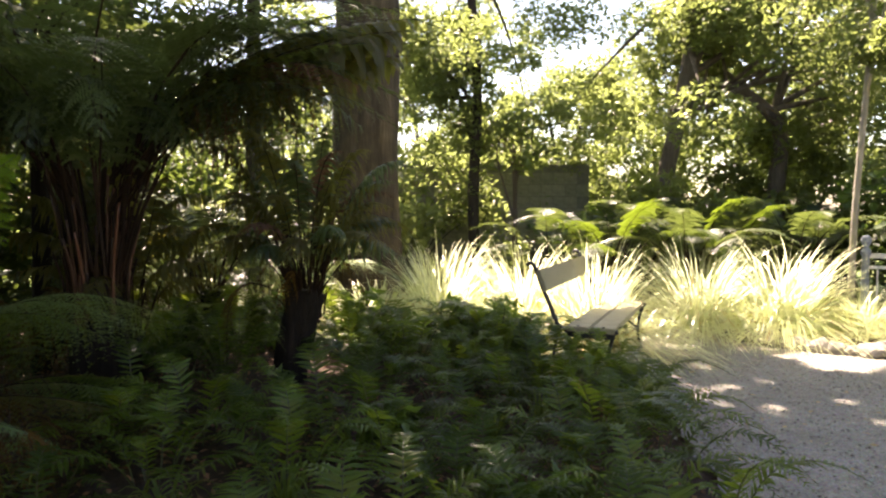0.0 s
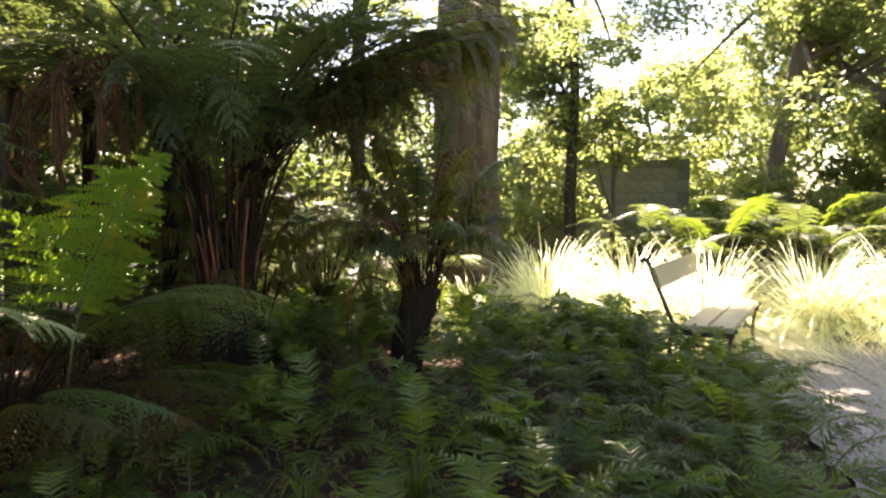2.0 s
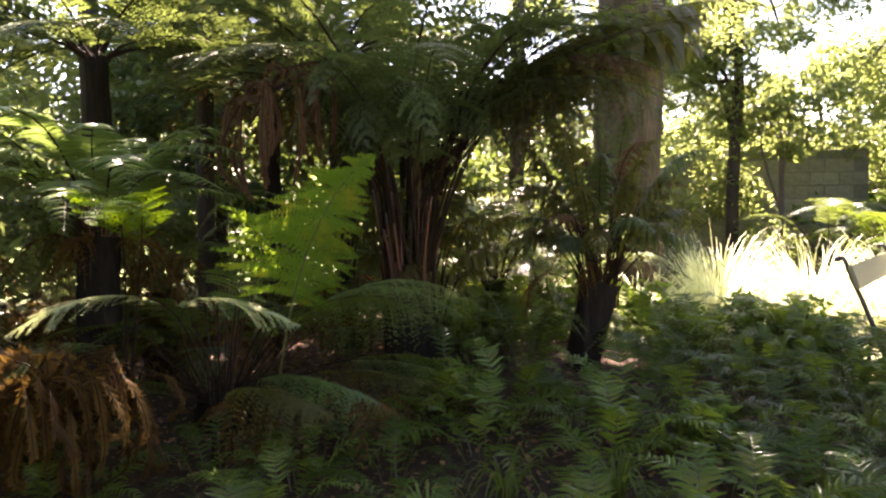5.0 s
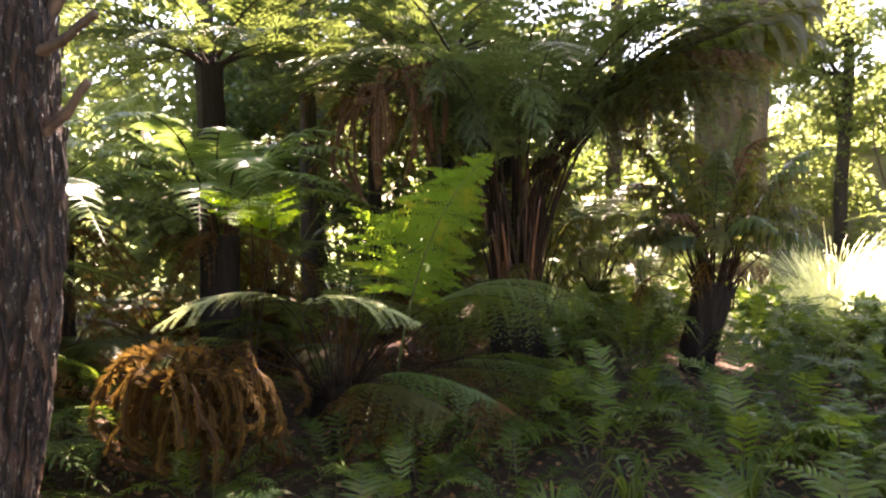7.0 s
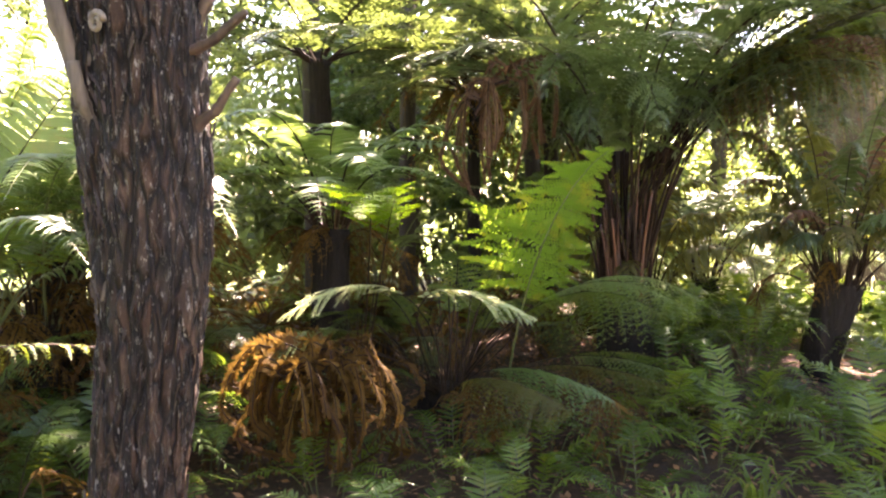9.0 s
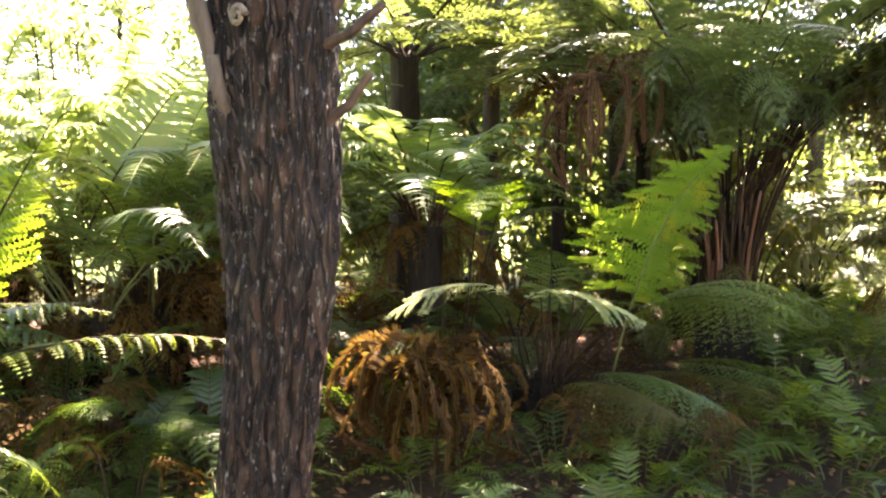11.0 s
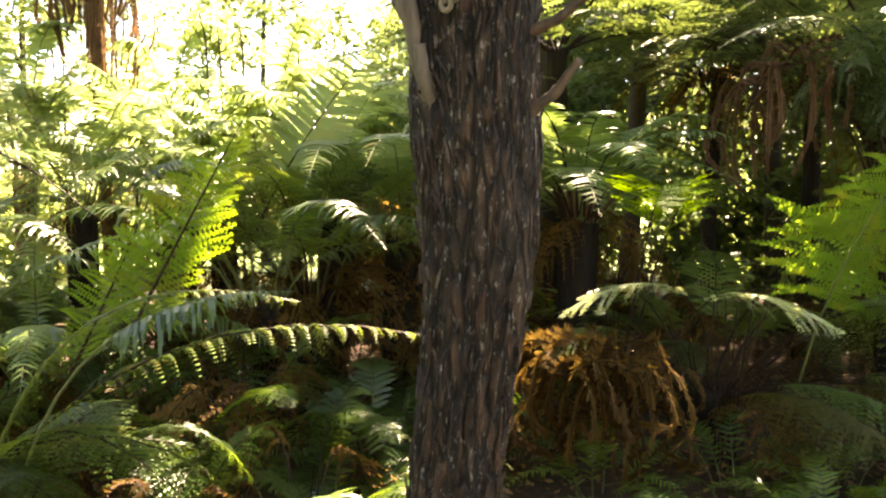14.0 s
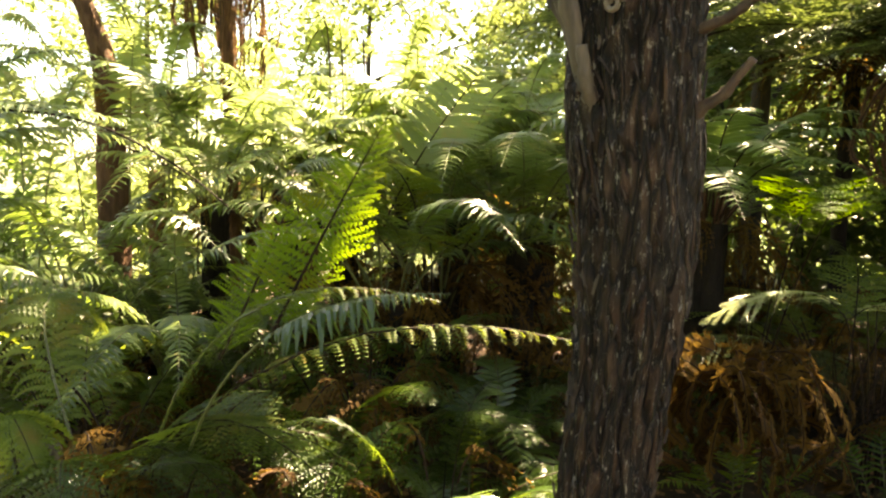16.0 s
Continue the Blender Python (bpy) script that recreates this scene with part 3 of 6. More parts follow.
# ---- tufts of long grass ----
def tussock(place, r, h, count, seed, straw=0.14):
    rng = random.Random(seed)
    v, f, idx = [], [], []
    for i in range(count):
        a = rng.uniform(0, 2 * math.pi)
        dry = rng.random() < straw
        el = radians(rng.uniform(14, 82))
        ln = h * rng.uniform(0.92, 1.26) * (0.75 if dry else 1.0) * (1.12 if rng.random() < 0.06 else 1.0)
        d = Vector((math.cos(a), math.sin(a), 0))
        s = d.cross(UP)
        b = d * rng.uniform(0, 0.16) * r / 0.5 + s * rng.uniform(-0.08, 0.08)
        way = d * math.cos(el) * r / (0.62 * h) + UP * math.sin(el)
        w = rng.uniform(0.0035, 0.0075)
        p1 = b + way * ln * 0.62
        p2 = b + way * ln * 0.98 - UP * ln * rng.uniform(0.45, 1.15) * (0.22 + 0.78 * math.cos(el)) + d * ln * 0.14 + s * rng.uniform(-0.12, 0.12)
        p2.z = max(p2.z, 0.03)
        m = 8
        o = len(v)
        tw = rng.uniform(-0.6, 0.6)
        for k in range(m + 1):
            u = k / m
            c = b * (1 - u) ** 2 + p1 * 2 * u * (1 - u) + p2 * u * u
            ww = w * (1 - u ** 2.5) + 0.0006
            e = s + d * tw * u
            v += [c - e * ww, c + e * ww]
        for k in range(m):
            f.append((o + 2 * k, o + 2 * k + 1, o + 2 * k + 3, o + 2 * k + 2))
            idx.append(1 if dry else 0)
    ob = thing("grass_tussock", place, "", "")
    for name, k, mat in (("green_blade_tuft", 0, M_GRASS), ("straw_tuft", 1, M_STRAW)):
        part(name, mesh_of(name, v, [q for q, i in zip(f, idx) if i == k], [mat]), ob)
    return tagged(ob, "tall arching sunlit grass tussock with straw-coloured base", "ornamental grass", "grass tussocks")


for i, (x, y, r, h, n) in enumerate(((-0.02, 6.3, 0.5, 1.06, 520), (0.72, 6.5, 0.5, 1.06, 520), (1.28, 6.15, 0.56, 1.08, 560), (2.62, 7.35, 0.72, 1.0, 640), (3.42, 7.3, 0.76, 1.02, 660), (3.05, 7.0, 0.4, 0.6, 300), (-0.55, 5.75, 0.6, 0.62, 420), (-1.5, 6.1, 0.6, 0.66, 400), (0.42, 5.5, 0.4, 0.5, 300), (-1.75, 5.7, 0.55, 0.6, 360), (-1.95, 6.3, 0.55, 0.66, 360), (4.05, 6.95, 0.4, 0.5, 260))):
    tussock((x, y, ground_height(x, y)), r, h, int(n * 1.9), 100 + i, 0.16 if y < 6.0 or 0.5 < x < 1.4 else 0.07)


# ---- the near trunk with its cut stalks ----
def near_trunk():
    ob = thing("tree_fern", (-2.39, 0.98, 0.0), "stout tree fern trunk with stringy brown bark and cut stalks", "tree fern")
    rng = random.Random(21)
    line = smooth_line([(0.035, -0.005, 0.0), (0.033, 0.012, 0.25), (0.03, 0.03, 0.48), (0.034, 0.076, 0.80), (0.028, 0.112, 1.10), (0.002, 0.128, 1.46), (-0.025, 0.144, 1.77), (-0.04, 0.16, 2.1), (-0.05, 0.18, 2.6)], 18)
    rad = []
    for p in line:
        z = p.z
        ks = ((0.0, 0.15), (0.25, 0.132), (0.48, 0.124), (0.80, 0.130), (1.10, 0.156), (1.35, 0.176), (1.46, 0.182), (1.77, 0.186), (2.6, 0.17))
        for (z0, r0), (z1, r1) in zip(ks, ks[1:]):
            if z0 <= z <= z1 + 1e-6:
                rad.append(r0 + (r1 - r0) * (z - z0) / (z1 - z0))
                break
        else:
            rad.append(0.17)
    v, f = tube(line, [1] * len(line), 120)
    vv = []
    for i, p in enumerate(line):
        for k in range(120):
            a = 2 * math.pi * k / 120
            d = (v[i * 120 + k] - p)
            wob = 0.2 * noise.noise(Vector((math.cos(a) * 2, math.sin(a) * 2, p.z * 4)))
            ca, sa = math.cos(a + wob), math.sin(a + wob)
            ridge = 1 - 2.6 * abs(noise.noise(Vector((ca * 4.6, sa * 4.6, p.z * 1.9))))
            plate = 1 - 2.2 * abs(noise.noise(Vector((ca * 8.5 + 5, sa * 8.5, p.z * 5.0))))
            fine = noise.noise(Vector((ca * 17, sa * 17, p.z * 14)))
            lump = noise.noise(Vector((math.cos(a) * 1.5, math.sin(a) * 1.5, p.z * 2.5 + 9)))
            vv.append(p + d * (0.87 * rad[i] + 0.013 * ridge + 0.010 * plate + 0.008 * fine + 0.012 * lump - 0.004))
    part("trunk", mesh_of("trunk", vv, f, [M_BARK_NEAR], smooth=True), ob, "brown stringy bark in vertical ridges")
    # loose strips of bark lying along the trunk
    sv, sf = [], []
    for _ in range(650):
        i = rng.randrange(4, len(line) - 26)
        a = rng.uniform(0, 2 * math.pi)
        n = rng.choice((3, 3, 3, 3, 4))
        w = rng.uniform(0.0015, 0.0065)
        slant = rng.gauss(0, 0.022)
        o = len(sv)
        lift = rng.uniform(0.002, 0.018)
        peel = rng.uniform(-0.004, 0.012)
        for k in range(n):
            j = min(i + k, len(line) - 1)
            aa = a + slant * k + 0.25 * noise.noise(Vector((a * 3, line[j].z * 5, 0)))
            d = Vector((math.cos(aa), math.sin(aa), 0))
            s = Vector((-d.y, d.x, 0))
            e = math.sin(math.pi * (k + 0.25) / (n - 0.4)) if k < n - 1 else 0.15
            c = line[j] + d * (0.87 * rad[j] + lift + peel * k / n)
            sv += [c - s * w * e - d * 0.004, c + d * 0.003, c + s * w * e - d * 0.004]
        for k in range(n - 1):
            q = o + 3 * k
            sf += [(q, q + 1, q + 4, q + 3), (q + 1, q + 2, q + 5, q + 4)]
    tagged(part("loose_bark", mesh_of("loose_bark", sv, sf, [M_FLAKE]), ob, "loose curling strips of bark"), kind="stuff")
    # stubs: foot height, angle round the trunk, lean outwards, length, radius
    for z, a, lean, ln, r in ((1.47, 262, 16, 0.14, 0.017), (1.54, 252, 13, 0.44, 0.020), (1.62, 236, 17, 0.45, 0.019), (1.66, 222, 21, 0.42, 0.018), (1.64, 205, 24, 0.36, 0.016), (1.45, 15, 44, 0.19, 0.012), (1.64, 8, 62, 0.22, 0.011), (1.74, 30, 24, 0.3, 0.015), (1.80, 318, 14, 0.3, 0.018)):
        i = min(range(len(line)), key=lambda k: abs(line[k].z - z))
        d = Vector((math.cos(radians(a)), math.sin(radians(a)), 0))
        b = line[i] + d * (0.87 * rad[i] - 0.012)
        e = (d * math.sin(radians(lean)) + UP * math.cos(radians(lean))) * ln
        pts = smooth_line([b - UP * 0.15 - d * 0.025, b + d * 0.002, b + e * 0.4 + d * 0.012, b + e * 0.7 + d * 0.005, b + e], 5)
        tv, tf = tube(pts, [r * (0.5 + 0.95 * min(1, q / 7)) * (1 - 0.5 * q / len(pts)) for q in range(len(pts))], 12, 0.35, 45, z)
        part("stalk_stub", mesh_of("stalk_stub", tv, tf, [M_STUB if 180 < a < 270 else M_STUB_BROWN], smooth=True), ob, "cut frond stalk, dry and grey" if 180 < a < 270 else "short brown frond stalk stub")
    # curled young frond bud
    pts = [Vector((0.165 * math.cos(radians(300)) - 0.03, 0.14 + 0.17 * math.sin(radians(300)), 1.70)) + Vector((0.027 * math.cos(t * 0.5) * (1 - t / 24), -0.035, 0.027 * math.sin(t * 0.5) * (1 - t / 24))) for t in range(20)]
    tv, tf = tube(pts, taper(20, 0.009, 0.005), 8)
    part("curled_bud", mesh_of("curled_bud", tv, tf, [M_BUD], smooth=True), ob, "pale curled frond bud")
    # crown above
    fr = frond_set("frond", M_FERN_YELLOW, M_STEM_GREEN, 5, ((1.5, 1.1, 0.75), (1.7, 0.9, 0.4), (1.6, 1.0, 0.55)), pairs=22, width=0.42, fine=8, droop=0.3, start=0.2)
    add_fronds(ob, fr, 12, rng, 2.5, 0.1, (0.85, 1.1), centre=(-0.05, 0.18))
    return ob


near_trunk()

# ---- fern fronds shared by the plants ----
BIG_DARK = frond_set("frond", M_FERN_DARK, M_STEM_BROWN, 31, ((1.5, 1.9, 1.35), (1.75, 1.8, 1.15), (1.65, 1.75, 1.05), (1.2, 2.1, 1.7), (1.5, 1.95, 1.4)), early=(0.08, 0.2), pairs=22, width=0.52, start=0.24, fine=11, droop=0.4, lobe=0.095, radius=0.009)
BIG_HANG = frond_set("frond", M_FERN_DARK, M_STEM_BROWN, 30, ((1.3, 1.6, 0.75), (1.1, 1.55, 0.8), (1.5, 1.7, 0.85)), early=(0.08, 0.2), pairs=18, width=0.48, start=0.34, fine=10, droop=0.7, lobe=0.095, radius=0.012)
CROWN_SHORT = frond_set("frond", M_FERN_DARK, M_STEM_BROWN, 49, ((0.55, 1.55, 0.6), (0.7, 1.55, 0.7), (0.45, 1.6, 0.75), (0.85, 1.7, 0.9)), early=(0.1, 0.25), pairs=20, width=0.36, start=0.24, fine=10, droop=0.75, lobe=0.12, radius=0.009, mess=0.15)
BACK_DARK = frond_set("frond", M_FERN_DARK, M_STEM_BROWN, 32, ((1.4, 0.8, 0.45), (1.6, 0.6, 0.15), (1.5, 0.7, 0.3), (1.2, 0.95, 0.75)), pairs=22, width=0.42, start=0.22, fine=8, droop=0.35, lobe=0.1, radius=0.011)
BACK_FLAT = frond_set("frond", M_FERN_DARK, M_STEM_BROWN, 50, ((1.4, 0.35, -0.05), (1.6, 0.3, -0.2), (1.5, 0.5, 0.15), (1.2, 0.55, 0.3)), pairs=22, width=0.44, start=0.14, fine=8, droop=0.35, lobe=0.11, radius=0.011)
VASE_DARK = frond_set("frond", M_FERN_DARK, M_STEM_BROWN, 33, ((0.5, 0.85, 0.75), (0.65, 0.7, 0.4), (0.35, 0.95, 0.95), (0.7, 0.55, 0.12)), pairs=32, width=0.17, start=0.24, fine=0, droop=0.8, lobe=0.16, radius=0.005, mess=0.3)
VASE_OLIVE = frond_set("frond", M_FERN_OLIVE, M_STEM_BROWN, 34, ((0.55, 0.8, 0.55), (0.7, 0.6, 0.2), (0.45, 0.9, 0.8)), pairs=32, width=0.17, start=0.24, fine=0, droop=0.85, lobe=0.16, radius=0.005, mess=0.35)
VASE_DRY = frond_set("dead_frond", M_FERN_GREY, M_STEM_BROWN, 47, ((0.5, 0.75, 0.55), (0.6, 0.6, 0.3), (0.35, 0.85, 0.75)), pairs=24, width=0.11, start=0.25, fine=0, droop=0.6, lobe=0.24, radius=0.006, mess=0.5)
GROUND_TALL = frond_set("frond", M_GROUND_MID, M_STEM_GREEN, 48, ((0.5, 0.98, 0.42), (0.6, 0.8, 0.25), (0.35, 1.05, 0.6), (0.62, 0.7, 0.15)), pairs=26, width=0.13, start=0.15, fine=0, droop=0.3, lobe=0.2, radius=0.005, lift=0.15, mess=0.2)
MID_SOFT = frond_set("frond", M_FERN_MID, M_STEM_BROWN, 35, ((0.9, 0.75, 0.45), (1.05, 0.6, 0.2), (0.75, 0.85, 0.7), (1.0, 0.65, 0.3)), pairs=22, width=0.26, start=0.3, fine=9, droop=0.3, lobe=0.11, radius=0.007)
DARK_SOFT = frond_set("frond", M_FERN_DARK, M_STEM_BROWN, 36, ((0.9, 0.75, 0.45), (1.05, 0.6, 0.2), (0.8, 0.85, 0.6)), pairs=22, width=0.28, start=0.3, fine=9, droop=0.3, lobe=0.11, radius=0.007)
# soft fronds again, their leaf colour darkened to put shade in
SHADE_SOFT = frond_set("frond", M_GROUND_SHADED, M_STEM_BROWN, 58, ((0.9, 0.75, 0.45), (1.05, 0.6, 0.2), (0.75, 0.85, 0.7), (1.0, 0.65, 0.3)), pairs=24, width=0.25, start=0.28, fine=9, droop=0.45, lobe=0.11, radius=0.006, mess=0.1)
BLUE_BIG = frond_set("frond", M_FERN_BLUE, M_STEM_GREEN, 37, ((0.85, 0.95, 0.75), (1.05, 0.85, 0.5), (0.65, 1.1, 1.0), (1.1, 0.7, 0.3), (0.9, 0.9, 0.65)), pairs=18, width=0.30, start=0.3, fine=11, droop=0.3, lobe=0.12, radius=0.009)
BLUE_COMB = frond_set("frond", M_FERN_COMB, M_STEM_BROWN, 57, ((0.75, 0.5, 0.2), (0.85, 0.42, 0.08), (0.65, 0.6, 0.32), (0.9, 0.35, -0.05), (0.6, 0.55, 0.4)), pairs=30, width=0.17, start=0.16, fine=0, droop=0.3, lobe=0.15, radius=0.006, sweep=22)
BLUE_LOW = frond_set("frond", M_FERN_BLUE, M_STEM_GREEN, 38, ((0.55, 0.40, 0.1), (0.65, 0.30, 0.02), (0.45, 0.45, 0.2)), pairs=20, width=0.14, start=0.12, fine=0, droop=0.3, lobe=0.2, radius=0.005)
YELLOW_BIG = frond_set("frond", M_FERN_YELLOW, M_STEM_GREEN, 39, ((1.0, 0.95, 0.6), (1.2, 0.8, 0.35), (0.8, 1.1, 0.95), (1.2, 0.7, 0.2)), pairs=20, width=0.36, start=0.22, fine=9, droop=0.35, lobe=0.095, radius=0.009)
COMB_YELLOW = frond_set("frond", M_FERN_YELLOW, M_STEM_GREEN, 45, ((1.1, 0.95, 0.55), (1.3, 0.8, 0.3), (0.9, 1.1, 0.9), (1.3, 0.7, 0.15)), pairs=46, width=0.17, start=0.15, fine=0, droop=0.45, lobe=0.16, radius=0.008)
ARCH_YELLOW = frond_set("frond", M_FERN_YELLOW, M_STEM_GREEN, 55, ((1.2, 0.95, 0.35), (1.4, 0.85, 0.15), (1.0, 1.1, 0.7), (1.3, 0.75, 0.05)), pairs=44, width=0.27, start=0.16, fine=0, droop=0.35, lobe=0.1, radius=0.008, sweep=20)
ARCH_GREEN = frond_set("frond", M_FERN_BLUE, M_STEM_GREEN, 56, ((1.1, 0.85, 0.3), (1.3, 0.7, 0.1), (0.9, 1.0, 0.55)), pairs=40, width=0.22, start=0.2, fine=0, droop=0.4, lobe=0.11, radius=0.007, sweep=20)
COMB_BLUE = frond_set("frond", M_FERN_BLUE, M_STEM_GREEN, 46, ((1.1, 0.8, 0.35), (1.3, 0.65, 0.2), (0.9, 0.9, 0.6)), pairs=44, width=0.16, start=0.2, fine=0, droop=0.5, lobe=0.16, radius=0.007)
GROUND_DARK = frond_set("frond", M_GROUND_SHADED, M_STEM_GREEN, 40, ((0.45, 0.42, 0.15), (0.52, 0.34, 0.05), (0.36, 0.48, 0.28), (0.5, 0.38, 0.1)), pairs=20, width=0.1, start=0.12, fine=0, droop=0.25, lobe=0.16, radius=0.004, lift=0.2, mess=0.15)
GROUND_MID = frond_set("frond", M_GROUND_MID, M_STEM_GREEN, 41, ((0.45, 0.42, 0.18), (0.55, 0.34, 0.05), (0.36, 0.5, 0.3), (0.6, 0.3, 0.0)), pairs=20, width=0.11, start=0.12, fine=0, droop=0.25, lobe=0.16, radius=0.004, lift=0.2, mess=0.15)
GROUND_BLUE = frond_set("frond", M_FERN_COMB, M_STEM_GREEN, 42, ((0.45, 0.42, 0.18), (0.55, 0.34, 0.05), (0.36, 0.5, 0.3)), pairs=20, width=0.11, start=0.12, fine=0, droop=0.25, lobe=0.16, radius=0.004, lift=0.2, mess=0.15)
DEAD_HANG = frond_set("dead_frond", M_FERN_DEAD, M_STEM_BROWN, 43, ((0.5, 0.35, -0.35), (0.6, 0.45, -0.25), (0.4, 0.25, -0.45)), pairs=12, width=0.27, start=0.2, fine=8, droop=1.0, lobe=0.12, radius=0.005, curl=0.1, mess=0.8)


def fibrous_trunk(parent, pts, r0, r1, seed, label="", mat=None):
    q = smooth_line(pts, 8)
    v, f = tube(q, taper(len(q), r0, r1), 40, 0.16, 7, seed)
    part("trunk", mesh_of("trunk", v, f, [mat or M_FIBRE], smooth=True), parent, label)
    rng = random.Random(seed)
    sv, sf = [], []
    for _ in range(420):
        i = rng.randrange(len(q) - 1)
        p = q[i].lerp(q[i + 1], rng.random())
        r = r0 + (r1 - r0) * i / len(q)
        a = rng.uniform(0, 2 * math.pi)
        d = Vector((math.cos(a), math.sin(a), 0))
        s = Vector((-d.y, d.x, 0)) * rng.uniform(0.003, 0.007)
        e = d * rng.uniform(0.01, 0.05) + UP * rng.uniform(0.02, 0.1)
        c = p + d * r * 0.95
        o = len(sv)
        sv += [c - s, c + s, c + e]
        sf.append((o, o + 1, o + 2))
    tagged(part("fibre_coat", mesh_of("fibre_coat", sv, sf, [mat or M_FIBRE]), parent, "dark hairy fibres and leaf bases"), kind="stuff")


def stipes(parent, centre, z0, z1, count, r0, r1, rad, mat, seed, name="stipe"):
    """Upright leaf stalks, leaning outwards."""
    rng = random.Random(seed)
    for i in range(count):
        a = rng.uniform(0, 2 * math.pi)
        d = Vector((math.cos(a), math.sin(a), 0))
        k = rng.uniform(0.5, 1.0)
        top = rng.uniform(z0 + (z1 - z0) * 0.55, z1)
        b = Vector((*centre, z0 + rng.uniform(-0.05, 0.05))) + d * r0 * k
        e = Vector((*centre, top)) + d * r1 * k * rng.uniform(0.7, 1.1)
        mid = b.lerp(e, 0.5) - d * 0.02 * k
        pts = smooth_line([b, mid, e], 4)
        v, f = tube(pts, taper(len(pts), rad * rng.uniform(0.8, 1.2), rad * 0.45), 6)
        part(name, mesh_of(name, v, f, [mat], smooth=True), parent)


def key_frond(parent, p0, p1, p2, leaf, stem, seed, name="frond", label="", **kw):
    """A single frond with its foot, crook and tip given in the world."""
    o = Vector(parent.location)
    me = frond_mesh(name, Vector(p0) - o, Vector(p1) - o, Vector(p2) - o, leaf, stem, random.Random(seed), **kw)
    return part(name, me, parent, label)


def hanging_frond(name, pts, seed, count=12, drop=0.52, leaf=None, radius=0.011, first=0.42, full=1.0):
    """A dead frond: an arched stalk with shrivelled strips that bend over and hang."""
    rng = random.Random(seed)
    q = smooth_line(pts, 8)
    v, f = tube(q, taper(len(q), radius, radius * 0.36), 6)
    idx = [1] * len(f)
    first *= len(q)
    for i in range(count):
        k = first + (len(q) - 1 - first) * (i + rng.uniform(0.1, 0.9)) / count
        b = q[int(k)]
        t = (q[min(int(k) + 1, len(q) - 1)] - q[int(k) - 1]).normalized()
        side = t.cross(UP).normalized() * (1 if i % 2 else -1)
        ln = drop * rng.uniform(0.45, 1.1) * (1 - 0.45 * (k - first) / (len(q) - first))
        out = side * rng.uniform(0.08, 0.26) + t * rng.uniform(-0.05, 0.2)
        mid = b + out * 0.7 + UP * rng.uniform(0.02, 0.09)
        low = b + out * 1.1 - UP * ln * 0.5 + Vector((rng.uniform(-0.03, 0.03), rng.uniform(-0.03, 0.03), 0))
        end = b + out * rng.uniform(0.5, 1.0) - UP * ln
        w = smooth_line([b, mid, low, end], 5)
        tv, tf = tube(w, taper(len(w), 0.004, 0.0015), 4)
        o = len(v)
        v += tv
        f += [tuple(a + o for a in g) for g in tf]
        idx += [1] * len(tf)
        m = 56
        for j in range(m):
            x = 1 + (len(w) - 2.001) * j / m
            c = w[int(x)].lerp(w[int(x) + 1], x % 1)
            g = (w[int(x) + 1] - w[int(x)]).normalized()
            for z in (-1, 1):
                s = rng.uniform(0.022, 0.034) * (1 - 0.5 * j / m) * full
                e = (side.cross(g) * z + side * rng.uniform(-0.35, 0.35)).normalized() * s + g * s * 0.8
                h = g * 0.010
                o = len(v)
                v += [c - h, c + e * 0.6 - h * 0.4 + side * 0.002, c + e, c + h + e * 0.2]
                f.append((o, o + 1, o + 2, o + 3))
                idx.append(0)
    return mesh_of(name, v, f, [leaf or M_FERN_GREY, M_STEM_BROWN], idx)


